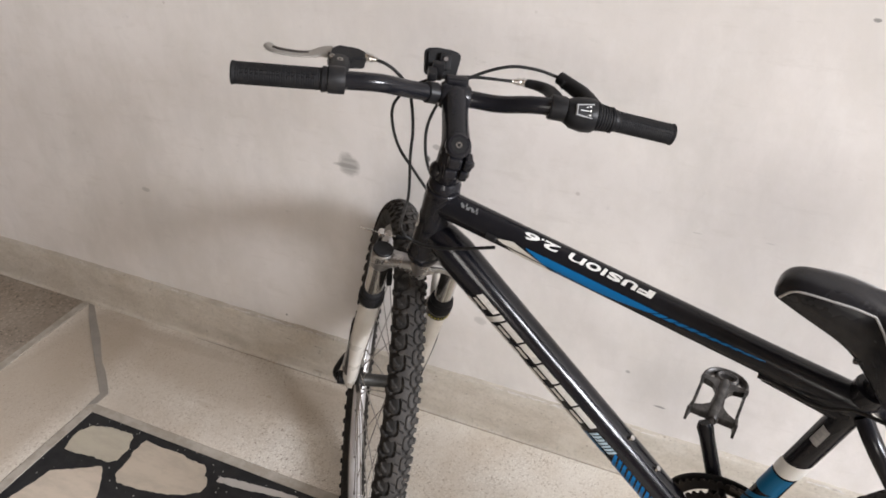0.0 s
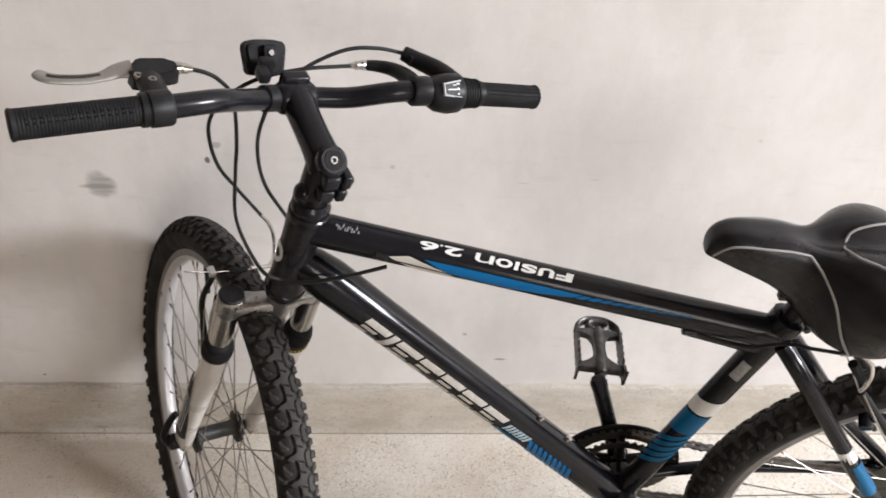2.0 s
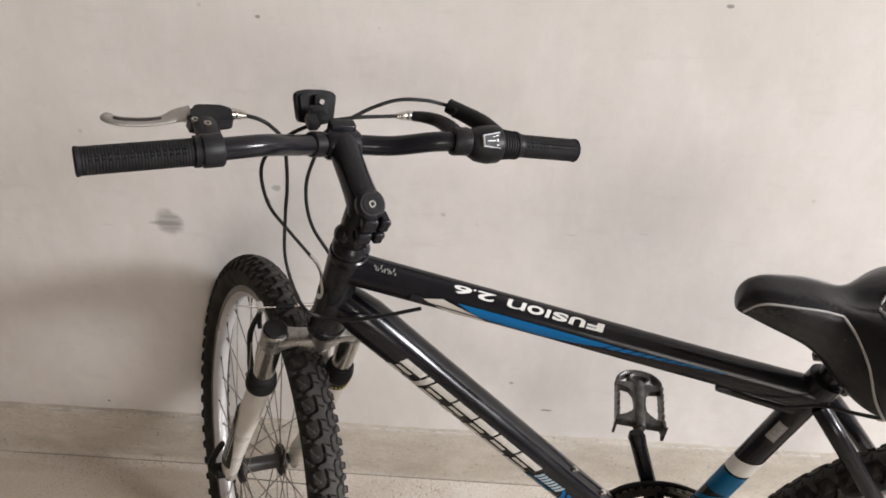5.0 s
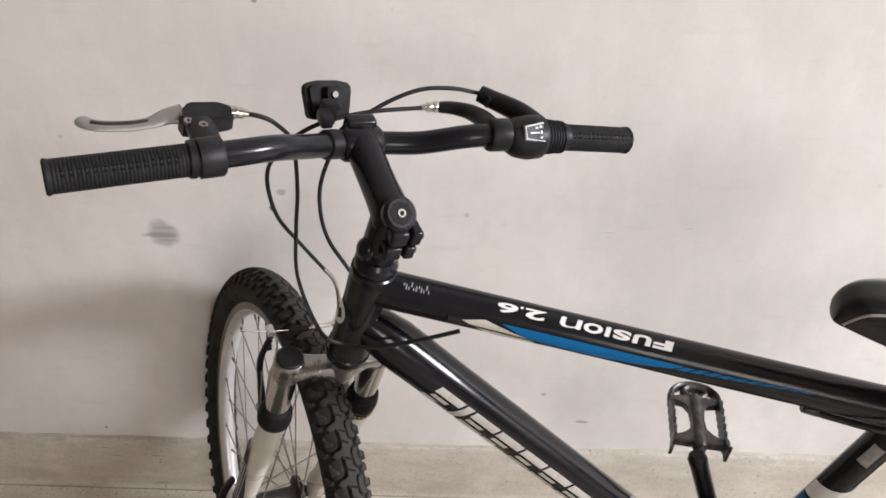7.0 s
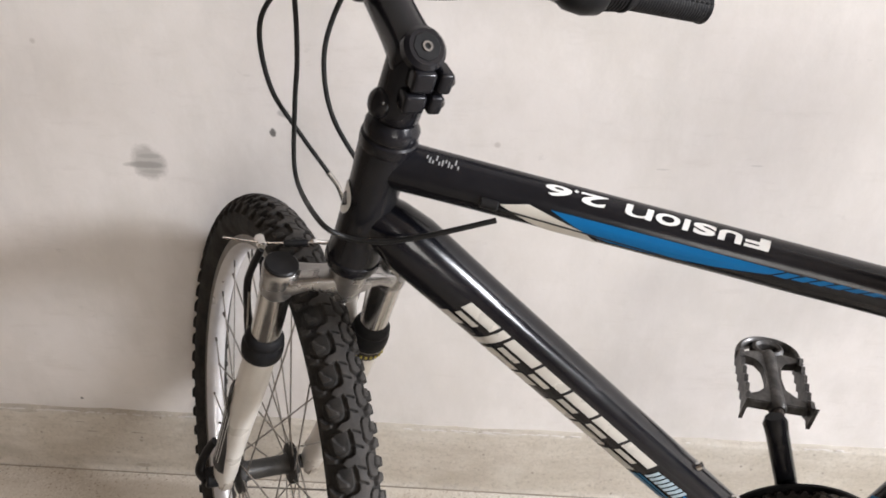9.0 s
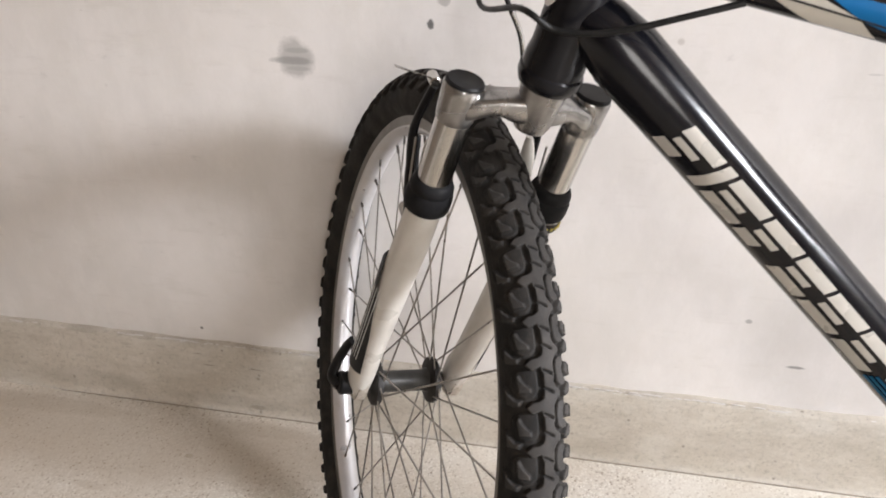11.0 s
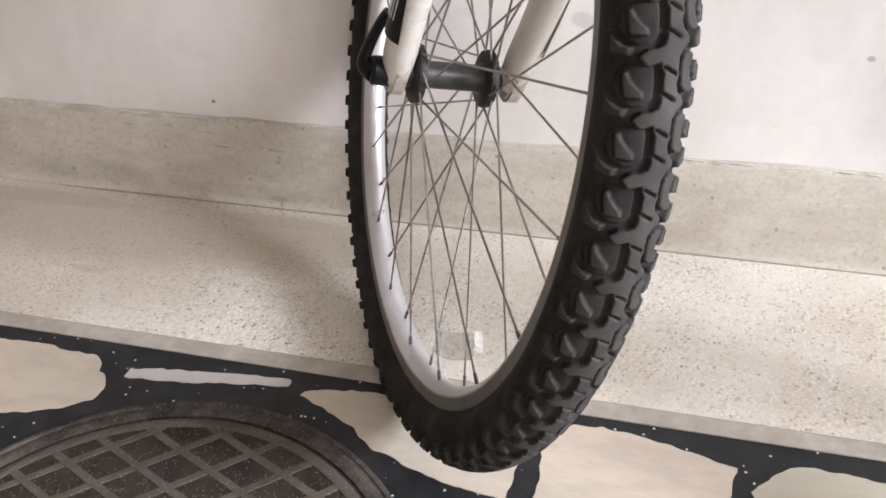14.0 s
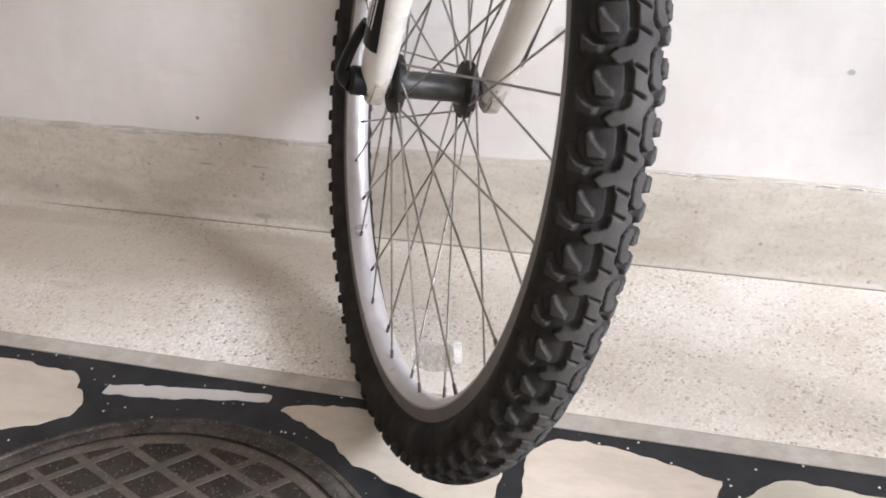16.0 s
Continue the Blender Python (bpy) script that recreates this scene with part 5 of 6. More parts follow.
sweep(b, spline([F(0.1083, -0.189, 0.2325), F(0.1077, -0.203, 0.2312), F(0.1088, -0.2227, 0.2302), F(0.1120, -0.2335, 0.2298)], 5), 0.0021, 8)
part("blade_groove", b, M_DARK_STEEL, lever_l)
for q in (F(0.0920, -0.1605, 0.2450), F(0.0800, -0.1510, 0.2500)):
    part("lever_bolt", lathe([(0.0018, 0.0), (0.0038, 0.0), (0.0038, 0.003), (0.0018, 0.003)], 16, closed=True, axis="z"), M_STEEL, lever_l, "steel bolt", Matrix.Translation(q - V(0, 0, 0.002)))


def adjuster(a, b_, parent):
    a, b_ = Vector(a), Vector(b_)
    bm = bmesh.new()
    sweep(bm, [a.lerp(b_, t) for t in (0, 0.05, 0.3, 0.33, 0.4, 0.7, 0.72, 1)], [0.0052, 0.006, 0.006, 0.0042, 0.0052, 0.005, 0.0036, 0.0034], 12)
    part("barrel_adjuster", bm, M_CHROME, parent, "bright steel cable adjuster")


adjuster(F(0.1125, -0.1195, 0.2375), F(0.1095, -0.1045, 0.2380), lever_l)

# right brake lever and twist shifter
b = bmesh.new()
sweep(b, [F(0.0572, 0.114, 0.2475), F(0.057, 0.1155, 0.2475), F(0.0562, 0.1335, 0.2477), F(0.056, 0.135, 0.2477)], [0.0148, 0.0160, 0.0160, 0.0148], 26)
lever_r = part("brake_lever", b, M_PLASTIC, bike, "black brake lever clamp beside the twist shifter", STEER)
b = bmesh.new()
sweep(b, spline([F(0.062, 0.124, 0.247), F(0.085, 0.126, 0.243), F(0.108, 0.122, 0.236), F(0.120, 0.110, 0.232), F(0.126, 0.097, 0.229)], 5), list(np.linspace(0.012, 0.0072, 21)), 14, flat=0.8, side=(0, 0, 1))
part("lever_housing", b, M_PLASTIC, lever_r)
b = bmesh.new()
sweep(b, spline([F(0.110, 0.128, 0.230), F(0.116, 0.150, 0.218), F(0.114, 0.180, 0.204), F(0.112, 0.215, 0.196)], 6), 0.0078, 12, flat=0.45, side=(0, 0, 1))
part("lever_blade", b, M_ALLOY, lever_r, "silver aluminium brake lever blade")
adjuster(F(0.1265, 0.0965, 0.229), F(0.1285, 0.078, 0.2265), lever_r)
b = bmesh.new()
sweep(b, [F(0.0555, 0.1345, 0.2475), F(0.0555, 0.137, 0.2472), F(0.055, 0.146, 0.2455), F(0.0545, 0.158, 0.2450), F(0.0538, 0.1700, 0.246), F(0.0537, 0.1725, 0.246), F(0.0536, 0.174, 0.246)], [0.0140, 0.0160, 0.0202, 0.0222, 0.0218, 0.0206, 0.0170], 28)
shifter = part("twist_shifter", b, M_PLASTIC, bike, "black twist gear shifter with a small window", STEER)
b = bmesh.new()
a0, a1 = F(0.0536, 0.174, 0.246), F(0.0531, 0.1945, 0.2450)
sweep(b, [a0.lerp(a1, k / 22) for k in range(23)], [0.0178 - 0.0001 * k + (0.0005 if (k // 2) % 2 else -0.0005) for k in range(23)], 28)
part("twist_sleeve", b, M_GRIP, shifter, "ribbed black rubber sleeve")
b = bmesh.new()
sweep(b, [a1 - V(0, 0.001, 0), a1, a1 + V(0, 0.0028, 0), a1 + V(0, 0.0036, 0)], [0.0140, 0.0166, 0.0166, 0.0140], 28)
part("sleeve_ring", b, M_GRIP, shifter)
b = bmesh.new()
sweep(b, [a1 + V(0, t, 0) for t in (0.0040, 0.0045, 0.0085, 0.0095)], [0.0120, 0.0143, 0.0141, 0.0128], 28)
part("grip_collar", b, M_PLASTIC, shifter, "smooth collar of a grip")
b = bmesh.new()
sweep(b, spline([F(0.062, 0.172, 0.252), F(0.085, 0.163, 0.252), F(0.108, 0.148, 0.249), F(0.122, 0.136, 0.2485)], 5), list(np.linspace(0.0118, 0.0086, 16)), 14)
join(b, box((0.016, 0.014, 0.013), F(0.113, 0.1435, 0.2485), 0.0025, m=None))
part("cable_guide", b, M_PLASTIC, shifter, "black cable guide tube")
nrm = V(math.sin(radians(42)), 0, math.cos(radians(42)))
tan = V(0, 1, 0)
oth = nrm.cross(tan)
base = F(0.0545, 0.1545, 0.247) + nrm * 0.0188
wm = Matrix((tan, oth, nrm)).transposed().to_4x4()
wm.translation = base
wm = wm @ Matrix.Diagonal((0.9, 0.88, 1, 1))
part("window_frame", prism([(-0.0125, -0.0075), (0.0125, -0.0115), (0.0125, 0.0115), (-0.0125, 0.0075)], -0.004, 0.0012, 0.0008), M_GREYINK, shifter, "grey window frame", wm)
part("window_pane", prism([(-0.0105, -0.006), (0.0115, -0.0095), (0.0115, 0.0095), (-0.0105, 0.006)], -0.003, 0.0017, 0.0004), M_PLASTIC, shifter, "dark gear window", wm)
for k, (x, y, w, h) in enumerate(((0.007, -0.006, 0.003, 0.0012), (-0.001, -0.0005, 0.012, 0.0011), (0.0075, 0.0, 0.002, 0.003), (0.007, 0.0062, 0.0032, 0.0014), (0.002, 0.0048, 0.003, 0.001))):
    part("gear_mark", box((w, h, 0.0006), (x, y, 0.0019), 0.0), M_DECAL, shifter, "white gear mark", wm)

# front reflector on its bracket
b = bmesh.new()
sweep(b, [F(0.0845, -0.038, 0.2200), F(0.0848, -0.037, 0.2198), F(0.0880, -0.025, 0.2172), F(0.0882, -0.024, 0.2170)], [0.0128, 0.0140, 0.0140, 0.0128], 24)
join(b, box((0.018, 0.012, 0.012), F(0.108, -0.032, 0.232), 0.003))
join(b, box((0.010, 0.016, 0.026), F(0.122, -0.024, 0.2285), 0.003))
refl = part("reflector", b, M_PLASTIC, bike, "black-backed front reflector on a bar bracket", STEER)
rn = V(0.80, 0.06, 0.60).normalized()
rt = (V(0, 1, 0) - rn * rn.y).normalized()
rm = Matrix((rt, rn.cross(rt), rn)).transposed().to_4x4()
rm.translation = F(0.140, -0.016, 0.2315)
part("reflector_shell", prism([(-0.0215, -0.016), (-0.0195, -0.019), (-0.015, -0.0205), (0.014, -0.0205), (0.0185, -0.019), (0.0205, -0.016), (0.0235, 0.006), (0.0230, 0.011), (0.019, 0.0145), (0.009, 0.0165), (-0.010, 0.0165), (-0.020, 0.0145), (-0.0240, 0.011), (-0.0245, 0.006)], -0.013, 0.0, 0.0035), M_MATTE, refl, "black plastic shell", rm)
part("reflector_lens", prism([(-0.016, -0.015), (0.015, -0.015), (0.019, 0.0115), (-0.020, 0.0115)], -0.0145, -0.0125, 0.0), M_DECAL, refl, "clear white lens", rm)
part("mount_block", box((0.016, 0.022, 0.009), (0.0015, 0.000, 0.003), 0.003, m=rm), M_MATTE, refl)
part("mount_screw", rod(rm @ V(0.001, 0.003, 0.006), rm @ V(0.001, 0.003, 0.0095), 0.0038, n=14, bevel=0.0008), M_DARK_STEEL, refl, "steel screw")

# ---- cables ----


def cable(name, points, r=0.0022, material=M_CABLE, label="black cable housing"):
    b = bmesh.new()
    sweep(b, spline(points, 8), r, 10)
    return part(name, b, material, bike, label)


def S(f, a, s):
    return STEER @ F(f, a, s)


cable("brake_cable", [S(0.1097, -0.1065, 0.2380), S(0.1055, -0.092, 0.2365), S(0.1050, -0.078, 0.228), S(0.113, -0.058, 0.203), S(0.121, -0.045, 0.165), S(0.124, -0.035, 0.12), S(0.120, -0.031, 0.081), S(0.112, -0.020, 0.01), V(-0.012, -0.026, 0.068), V(0.012, -0.032, 0.057), V(0.040, -0.033, 0.057), V(0.066, -0.031, 0.062), V(0.092, -0.028, 0.069), V(0.126, -0.0215, 0.0775)])
cable("brake_cable", [S(0.1285, 0.078, 0.2265), S(0.130, 0.021, 0.221), S(0.130, -0.029, 0.207), S(0.130, -0.059, 0.180), S(0.130, -0.069, 0.146), S(0.130, -0.051, 0.090), S(0.130, -0.018, 0.044), S(0.128, 0.022, -0.006)])
cable("noodle", [S(0.128, 0.018, -0.001), S(0.129, 0.034, -0.022), S(0.128, 0.0455, -0.047), S(0.112, 0.044, -0.064), S(0.092, 0.028, -0.060), S(0.085, 0.0, -0.051)], 0.0026, M_CHROME, "bright steel cable bend")
cable("gear_cable", [S(0.122, 0.136, 0.2485), S(0.126, 0.104, 0.252), S(0.130, 0.069, 0.247), S(0.130, 0.031, 0.227), S(0.125, 0.0, 0.201), S(0.115, -0.016, 0.170), S(0.105, -0.020, 0.134), S(0.090, -0.008, 0.091), S(0.070, 0.024, 0.047), V(0.055, 0.03, -0.02), V(0.11, 0.026, -0.075)])
part("cable_stop", rod(TT0 + TT_WAY * 0.069 - V(0, 0.0195, 0), TT0 + TT_WAY * 0.083 - V(0, 0.0195, 0), 0.0042, n=10, bevel=0.001), M_PLASTIC, bike)
cable("brake_wire", [TT0 + TT_WAY * 0.083 - V(0, 0.0198, 0.002), TT0 + TT_WAY * 0.27 + V(0, -0.0172, -0.0085), TT0 + TT_WAY * 0.455 + V(0, -0.0150, -0.0118)], 0.0007, M_CABLE, "thin dark brake wire")
part("cable_stop", rod(TT0 + TT_WAY * 0.425 + V(0, -0.0125, -0.0185), TT0 + TT_WAY * 0.442 + V(0, -0.0125, -0.0165), 0.0036, n=10, bevel=0.001), M_FRAME, bike)

# ---- saddle ----
SAD_X = (0.4658, 0.4698, 0.4799, 0.4979, 0.5199, 0.5429, 0.5619, 0.5800, 0.6020, 0.6300, 0.6601, 0.6831, 0.6961, 0.7022)
SAD_W = (0.0090, 0.0140, 0.0185, 0.0230, 0.0272, 0.0279, 0.0285, 0.0425, 0.0710, 0.0914, 0.0879, 0.0707, 0.0402, 0.0090)
SAD_T = (0.1280, 0.1421, 0.1504, 0.1517, 0.1495, 0.1478, 0.1447, 0.1418, 0.1460, 0.1479, 0.1430, 0.1315, 0.1166, 0.1039)
SAD_B = (0.1150, 0.1118, 0.1083, 0.1001, 0.0913, 0.0790, 0.0602, 0.0377, 0.0219, 0.0212, 0.0276, 0.0405, 0.0616, 0.0841)


def saddle_point(i, ang):
    """ang 0 at the right edge, 90 on top, 180 at the left edge."""
    x, w, t, lo = SAD_X[i], SAD_W[i], SAD_T[i], SAD_B[i]
    c, s = math.cos(radians(ang)), math.sin(radians(ang))
    y = w * math.copysign(abs(c) ** 0.8, c)
    mid = lo + (t - lo) * 0.52
    z = mid + (t - mid) * abs(s) ** 0.75 if s >= 0 else mid + (mid - lo) * -(abs(s) ** 0.6)
    if s > 0:
        rearness = min(max((x - 0.54) / 0.07, 0), 1)
        z -= (0.0180 * rearness + 0.002) * math.exp(-(y / 0.016) ** 2)
    else:
        y *= 0.93
    return V(x, y, z)


saddle = part("saddle_post", rod(ST1 - ST_WAY * 0.02, ST1 + ST_WAY * 0.068, 0.0133, n=22), M_FRAME, bike, "black seat post")
b = bmesh.new()
N = 40
rings = [[b.verts.new(saddle_point(i, k * 360 / N)) for k in range(N)] for i in range(len(SAD_X))]
for p0, p1 in zip(rings, rings[1:]):
    for k in range(N):
        b.faces.new((p0[k], p0[(k + 1) % N], p1[(k + 1) % N], p1[k]))
b.faces.new(rings[0])
b.faces.new(rings[-1][::-1])
seat = part("saddle", b, M_VINYL, bike, "padded black vinyl saddle with grey piping", Matrix.Translation((-0.025, -0.006, 0.0025)) @ Matrix.Diagonal((1.03, 1.02, 1.01, 1)), angle=180)
sub = seat.modifiers.new("smooth", "SUBSURF")
sub.levels = sub.render_levels = 2


def on_saddle(x, ang, lift=0.0008):
    i = 0
    while i < len(SAD_X) - 2 and SAD_X[i + 1] < x:
        i += 1
    t = (x - SAD_X[i]) / (SAD_X[i + 1] - SAD_X[i])
    q = saddle_point(i, ang).lerp(saddle_point(i + 1, ang), t)
    nrm = V(0, math.cos(radians(ang)), math.sin(radians(ang)))
    return q + nrm * lift


for side in (1, -1):
    def A(a):
        return 180 - a if side > 0 else a
    b = bmesh.new()
    front_run = spline([on_saddle(x, A(a)) for x, a in ((0.473, -16), (0.4835, 12), (0.496, 25), (0.522, 37), (0.543, 41), (0.562, 45))], 6)
    side_run = spline([on_saddle(x, A(a)) for x, a in ((0.562, 45), (0.569, 36), (0.577, 26), (0.589, 7), (0.602, -7), (0.617, -30))], 6)
    sweep(b, front_run, 0.0013, 8)
    sweep(b, side_run, 0.0013, 8)
    part("piping", b, M_PIPING, seat, "grey piping seam")
b = bmesh.new()
sweep(b, spline([on_saddle(x, a, 0.0024) for x, a in ((0.676, 76), (0.655, 79), (0.632, 82), (0.610, 84), (0.602, 90), (0.597, 104), (0.604, 111), (0.618, 114), (0.634, 119), (0.652, 124), (0.672, 130))], 6), 0.0013, 8)
part("piping", b, M_PIPING, seat, "grey piping seam round the rear panel")
for y in (-0.022, 0.022):
    b = bmesh.new()
    sweep(b, spline([V(0.492, y * 0.5, 0.118), V(0.53, y * 0.8, 0.102), V(0.562, y, 0.078), V(0.60, y, 0.054), V(0.65, y * 1.4, 0.052), V(0.68, y * 1.6, 0.075)], 5), 0.0034, 8)
    part("saddle_rail", b, M_DARK_STEEL, seat)
part("seat_clamp", box((0.03, 0.046, 0.022), ST1 + ST_WAY * 0.062, 0.005), M_DARK_STEEL, bike, "dark steel saddle clamp")
b = bmesh.new()
sweep(b, [ST1 - ST_WAY * 0.012, ST1 - ST_WAY * 0.011, ST1 + ST_WAY * 0.006, ST1 + ST_WAY * 0.007], [0.019, 0.0205, 0.0205, 0.019], 24)
collar = part("seat_collar", b, M_FRAME, bike)
part("collar_bolt", rod(ST1 + V(0.02, -0.014, -0.002), ST1 + V(0.02, 0.014, -0.002), 0.0045, n=10, bevel=0.001), M_DARK_STEEL, collar, "dark steel bolt")
part("collar_tab", box((0.012, 0.010, 0.006), ST1 + V(-0.022, -0.012, 0.05), 0.002), M_DARK_STEEL, collar)

# ---- drive ----
CR = BB + V(0, 0.045, 0)


def ring_teeth(radius, teeth, y, thick, inner):
    pts = []
    for k in range(teeth * 4):
        a = 2 * math.pi * k / (teeth * 4)
        r = radius if k % 4 in (1, 2) else radius - 0.0045
        pts.append((r * math.cos(a), r * math.sin(a)))
    bm = bmesh.new()
    n = len(pts)
    rows = []
    for rr, yy in ((1, y), (1, y + thick), (0, y + thick), (0, y)):
        rows.append([bm.verts.new((x, yy, z) if rr else (inner * x / math.hypot(x, z), yy, inner * z / math.hypot(x, z))) for x, z in pts])
    for a_, b_ in ((0, 1), (1, 2), (2, 3), (3, 0)):
        for k in range(n):
            bm.faces.new((rows[a_][k], rows[a_][(k + 1) % n], rows[b_][(k + 1) % n], rows[b_][k]))
    return bm


ringo = part("chainring", ring_teeth(0.084, 42, 0.0, 0.003, 0.064), M_DARK_STEEL, bike, "black toothed chainring", Matrix.Translation(CR), smooth=False)
part("inner_ring", ring_teeth(0.066, 34, -0.008, 0.003, 0.052), M_DARK_STEEL, ringo, smooth=False)
part("chain_guard", lathe([(0.070, 0.005), (0.089, 0.005), (0.0895, 0.0065), (0.089, 0.008), (0.070, 0.008)], 72, closed=True), M_PLASTIC, ringo, "black plastic chain guard")
for k in range(40):
    a = 2 * math.pi * k / 40
    q = V(0.0795 * math.cos(a), 0.0042, 0.0795 * math.sin(a))
    part("guard_stud", rod(q, q - V(0, 0.0018, 0), 0.0019, n=6), M_STEEL, ringo)
for k in range(5):
    a = 2 * math.pi * k / 5 + 0.4
    part("spider_arm", rod(V(0.012 * math.cos(a), 0.004, 0.012 * math.sin(a)), V(0.072 * math.cos(a), 0.003, 0.072 * math.sin(a)), 0.0085, 0.006, 10), M_PLASTIC, ringo)


def crank(y, tip):
    b = bmesh.new()
    p0, p1 = BB + V(0, y * 0.052, 0), Vector(tip)
    sweep(b, [p0 - V(0, y * 0.008, 0), p0 + V(0, y * 0.012, 0)], 0.016, 20)
    sweep(b, [p0.lerp(p1, t) + V(0, y * 0.004, 0) for t in (0, 0.1, 0.5, 0.9, 1, 1.05)], [0.0145, 0.0135, 0.0115, 0.0115, 0.0125, 0.009], 16, flat=0.72, side=(0, 1, 0))
    return part("crank_arm", b, M_FRAME, bike, "black crank arm")


def pedal(m):
    """Cast caged pedal with scalloped side rails; y runs out along its spindle."""
    body = bmesh.new()
    sweep(body, [V(0, y, 0) for y in (-0.002, 0.0, 0.006, 0.012, 0.034, 0.05, 0.076, 0.084)], [0.009, 0.0105, 0.0115, 0.0105, 0.0095, 0.0095, 0.0105, 0.008], 16)
    web = [(-0.036, 0.004), (0.036, 0.004), (0.036, 0.014), (0.022, 0.017), (0.0105, 0.026), (0.0085, 0.042), (0.010, 0.058), (0.018, 0.068), (0.037, 0.071), (0.036, 0.078), (0.020, 0.080), (-0.020, 0.080), (-0.036, 0.078), (-0.037, 0.071), (-0.018, 0.068), (-0.010, 0.058), (-0.0085, 0.042), (-0.0105, 0.026), (-0.022, 0.017), (-0.036, 0.014)]
    join(body, prism(web, -0.006, 0.006, 0.0012))
    p_ = part("pedal", body, M_PEDAL, bike, "scratched dark caged pedal", m)
    for s in (-1, 1):
        outline = []
        n = 26
        for k in range(n + 1):
            y = -0.004 + 0.082 * k / n
            outline.append((y, 0.0105 + 0.0022 * math.cos(k * math.pi / 2) + 0.003 * max(0, 1 - k / 4)))
        outline = outline + [(y, -z) for y, z in outline[::-1]]
        cm = Matrix(((0, 0, 1, 0), (1, 0, 0, 0), (0, 1, 0, 0), (0, 0, 0, 1)))
        bm = prism(outline, -0.0024, 0.0024)
        for v in bm.verts:
            v.co.z += s * 0.0035 * max(0, 1 - (v.co.x + 0.004) / 0.016)
        bmesh.ops.transform(bm, matrix=Matrix.Translation((s * 0.0375, 0, 0)) @ cm, verts=bm.verts)
        part("cage_rail", bm, M_PEDAL, p_, "scalloped metal cage rail", smooth=False)
    part("spindle", rod(V(0, -0.012, 0), V(0, 0.004, 0), 0.0068, n=14), M_DARK_STEEL, p_)
    hoop = bmesh.new()
    sweep(hoop, spline([V(-0.0380, 0.076, 0), V(-0.034, 0.089, 0), V(-0.020, 0.099, 0), V(0, 0.102, 0), V(0.020, 0.099, 0), V(0.034, 0.089, 0), V(0.0380, 0.076, 0)], 6), 0.0046, 10, flat=1.9, side=(0, 0, 1))
    part("end_hoop", hoop, M_PEDAL, p_)
    eye = bmesh.new()
    sweep(eye, [V(0.0170 * math.cos(k * math.pi / 12), 0.0885 + 0.0095 * math.sin(k * math.pi / 12), 0) for k in range(25)], 0.0050, 8, cap=False, flat=1.6, side=(0, 0, 1))
    part("end_eye", eye, M_PEDAL, p_, "oval eye in the pedal's end")
    return p_


R_TIP, L_TIP = V(0.406, 0.074, -0.224), V(0.513, -0.074, -0.528)
crank(1, R_TIP)
crank(-1, L_TIP)
pedal(Matrix.Translation(R_TIP + V(0.004, 0.018, 0.002)) @ Matrix.Rotation(radians(5), 4, "Y") @ Matrix.Diagonal((0.84, 0.97, 1.0, 1)))
pedal(Matrix.Translation(L_TIP - V(0, 0.010, 0)) @ Matrix.Rotation(math.pi, 4, "Z"))

# cassette, chain, rear gear
cas = None
for k, r in enumerate((0.056, 0.050, 0.044, 0.038, 0.032, 0.027)):
    ob = part("cassette" if cas is None else "sprocket", ring_teeth(r, int(r * 620), 0.028 + k * 0.0042, 0.002, 0.014), M_DARK_STEEL, rear, "oily dark sprockets" if cas is None else "", smooth=False)
    cas = cas or ob
part("spoke_guard", lathe([(0.014, 0.0245), (0.080, 0.0235), (0.0815, 0.0245), (0.080, 0.0255), (0.014, 0.0262)], 48), M_GUARD, rear, "grey-green plastic spoke guard")
chain = bmesh.new()


def chain_run(p0, p1, sag=0.0):
    p0, p1 = Vector(p0), Vector(p1)
    n = int((p1 - p0).length / 0.0127)
    for k in range(n):
        q0, q1 = (p0.lerp(p1, (k + e) / n) - V(0, 0, sag * math.sin(math.pi * (k + e) / n)) for e in (0.0, 1.0))
        w = 0.0036 if k % 2 else 0.0026
        for s in (-1, 1):
            sweep(chain, [q0.lerp(q1, -0.12) + V(0, s * w, 0), q0.lerp(q1, 0.12) + V(0, s * w, 0), q0.lerp(q1, 0.5) + V(0, s * w, 0), q0.lerp(q1, 0.88) + V(0, s * w, 0), q0.lerp(q1, 1.12) + V(0, s * w, 0)], [0.0030, 0.0042, 0.0026, 0.0042, 0.0030], 6, flat=1.0)
        sweep(chain, [q0 - V(0, 0.0042, 0), q0 + V(0, 0.0042, 0)], 0.0022, 6)


chain_run(CR + V(0.006, 0.001, 0.080), REAR + V(0.0, 0.040, 0.012), 0.012)
chain_run(CR + V(0.010, 0.001, -0.080), REAR + V(0.02, 0.040, -0.105), 0.006)
part("chain", chain, M_CHAIN, bike, "oily dark bicycle chain")["kind"] = "stuff"
b = bmesh.new()
sweep(b, spline([REAR + V(0.012, 0.056, -0.012), REAR + V(0.02, 0.054, -0.05), REAR + V(0.022, 0.044, -0.10)], 5), 0.008, 10, flat=0.5, side=(0, 1, 0))
mech = part("derailleur", b, M_PLASTIC, bike, "black rear derailleur")
for dz in (-0.055, -0.100):
    part("jockey_wheel", rod(REAR + V(0.02, 0.036, dz), REAR + V(0.02, 0.044, dz), 0.018, n=14), M_PLASTIC, mech)
cable("gear_cable", [V(0.62, 0.046, -0.355), V(0.76, 0.055, -0.35), V(0.86, 0.062, -0.335), V(0.955, 0.064, -0.36), V(0.945, 0.06, -0.42), V(0.912, 0.056, -0.395)])

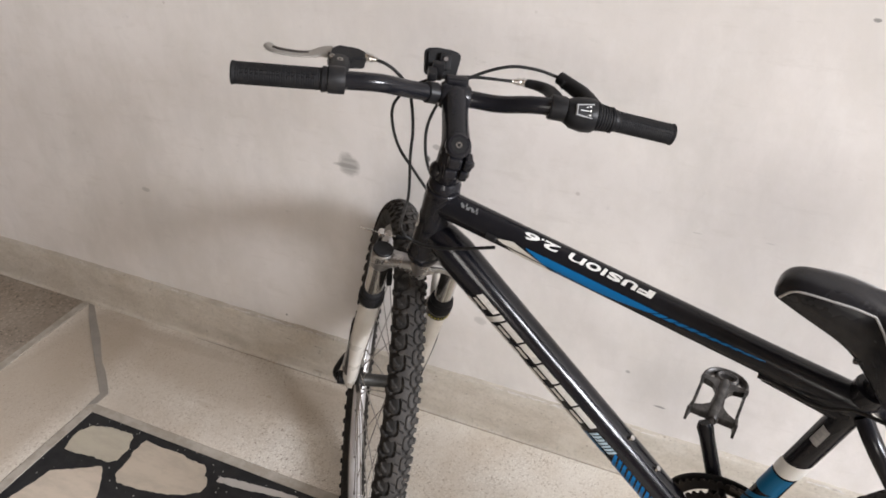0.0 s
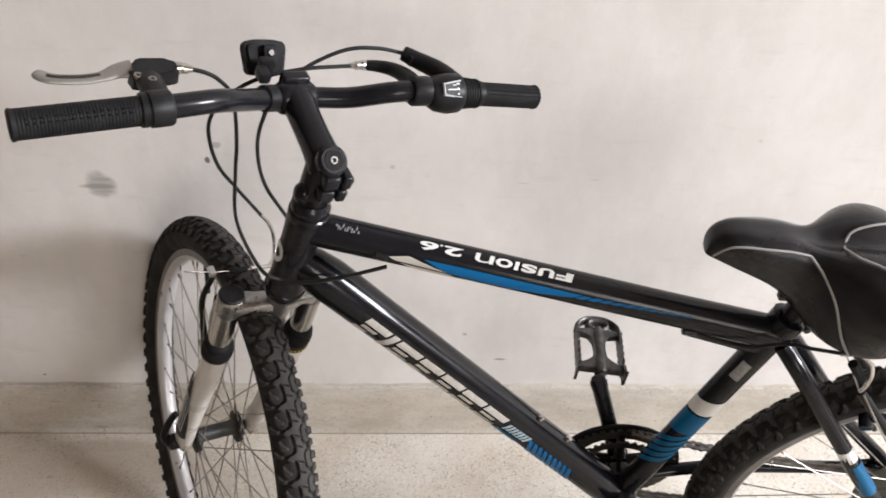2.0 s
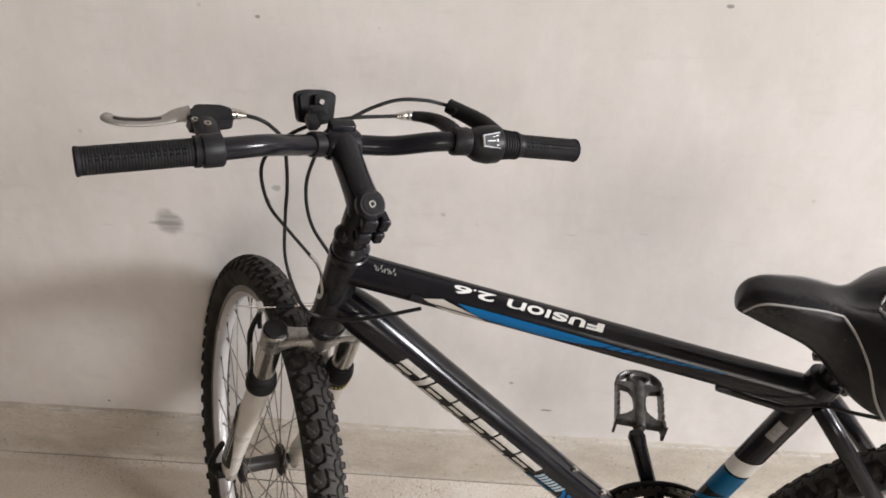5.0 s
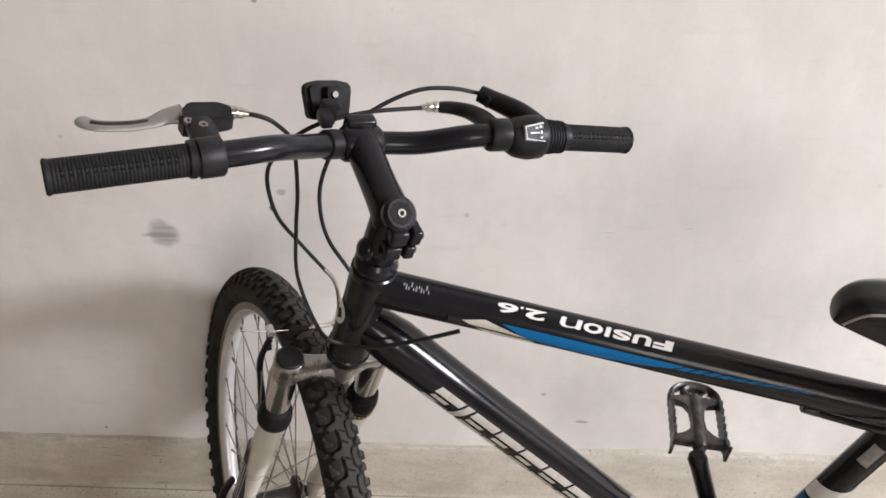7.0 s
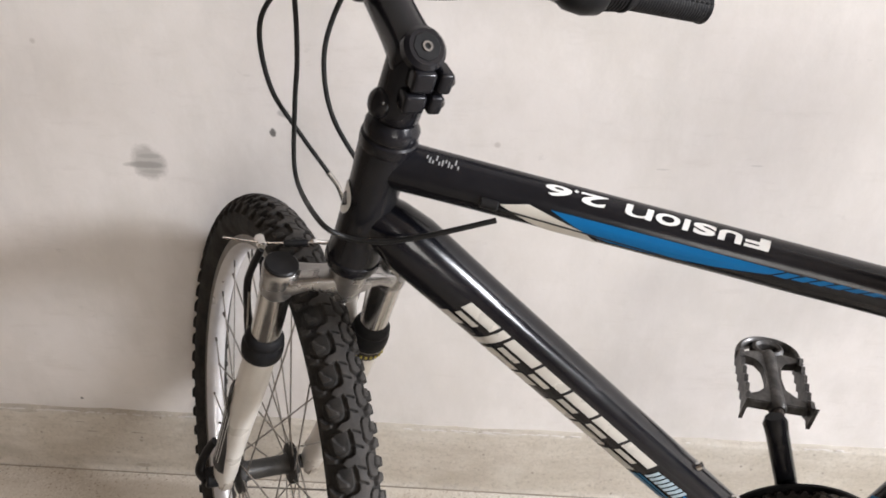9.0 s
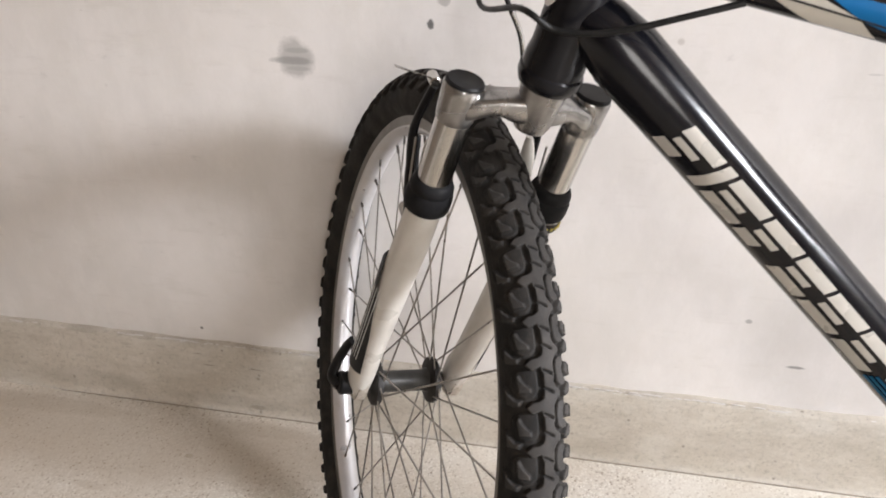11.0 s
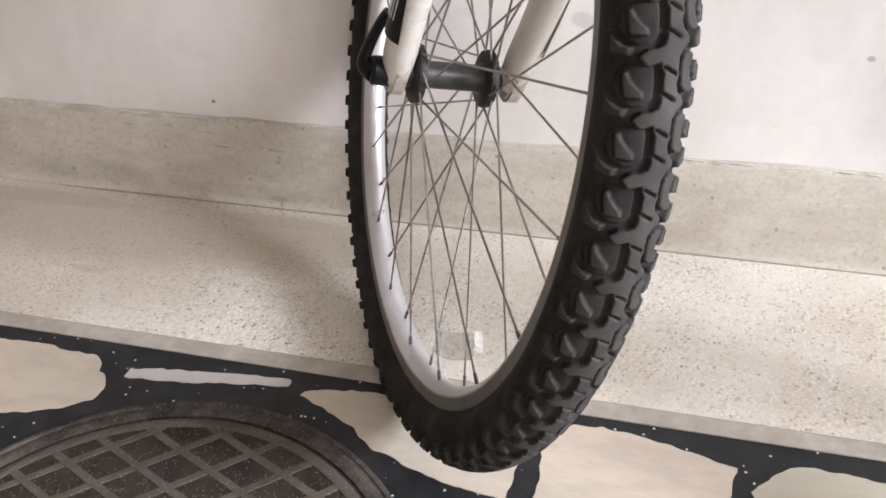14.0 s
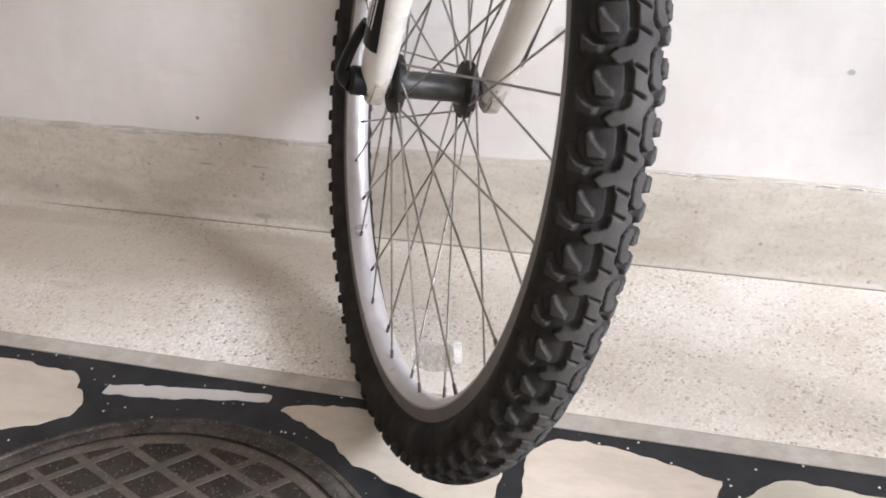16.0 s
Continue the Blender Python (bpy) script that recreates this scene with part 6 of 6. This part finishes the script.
# rear rim brake with its bright cable bend
for y in (-1, 1):
    b = bmesh.new()
    sweep(b, spline([V(0.764, y * 0.052, -0.180), V(0.738, y * 0.054, -0.134), V(0.700, y * 0.053, -0.088), V(0.665, y * 0.050, -0.046)], 5), 0.0056, 12, flat=0.7, side=(0, 1, 0))
    arm = part("brake_arm", b, M_PLASTIC, bike, "black brake arm")
    part("brake_shoe", box((0.05, 0.009, 0.012), (0.738, y * 0.027, -0.122), 0.003, m=None), M_GRIP, arm)
    part("pivot_bolt", rod(V(0.752, y * 0.052, -0.176), V(0.776, y * 0.052, -0.184), 0.006, n=12, bevel=0.001), M_STEEL, arm)
cable("noodle", [V(0.618, -0.052, 0.020), V(0.630, -0.055, 0.024), V(0.642, -0.056, 0.022), V(0.653, -0.057, 0.012), V(0.661, -0.056, -0.008), V(0.664, -0.053, -0.030), V(0.664, -0.050, -0.044)], 0.0026, M_CHROME, "bright steel cable bend")
part("cable_boot", rod(V(0.637, -0.052, 0.006), V(0.657, -0.052, -0.022), 0.0058, 0.0048, n=12, bevel=0.001), M_GRIP, bike, "black rubber cable boot")
cable("brake_wire", [V(0.664, -0.058, -0.040), V(0.700, -0.060, -0.093), V(0.738, -0.060, -0.148), V(0.782, -0.062, -0.208)], 0.0011, M_STEEL, "thin steel spring wire")
cable("brake_wire", [V(0.664, -0.050, -0.046), V(0.668, 0.0, -0.052), V(0.665, 0.05, -0.046)], 0.0009, M_STEEL, "thin steel brake wire")
cable("brake_cable", [TT0 + TT_WAY * 0.44 + V(0, -0.0125, -0.0185), V(0.530, -0.026, -0.008), V(0.565, -0.036, 0.012), V(0.595, -0.046, 0.018), V(0.620, -0.052, 0.021)])
b = bmesh.new()
sweep(b, [V(0.705, -0.038, -0.13), V(0.712, 0, -0.118), V(0.705, 0.038, -0.13)], 0.008, 10)
part("brake_bridge", b, M_FRAME, bike)

# side stand on the near side
b = bmesh.new()
sweep(b, spline([V(0.505, -0.030, -0.385), V(0.510, -0.050, -0.42), V(0.525, -0.110, -0.54), V(0.535, -0.172, -0.664)], 5), 0.0075, 12)
stand = part("kickstand", b, M_FRAME, bike, "black side stand")
part("stand_foot", box((0.04, 0.02, 0.012), (0.538, -0.176, -0.6645), 0.004), M_GRIP, stand)
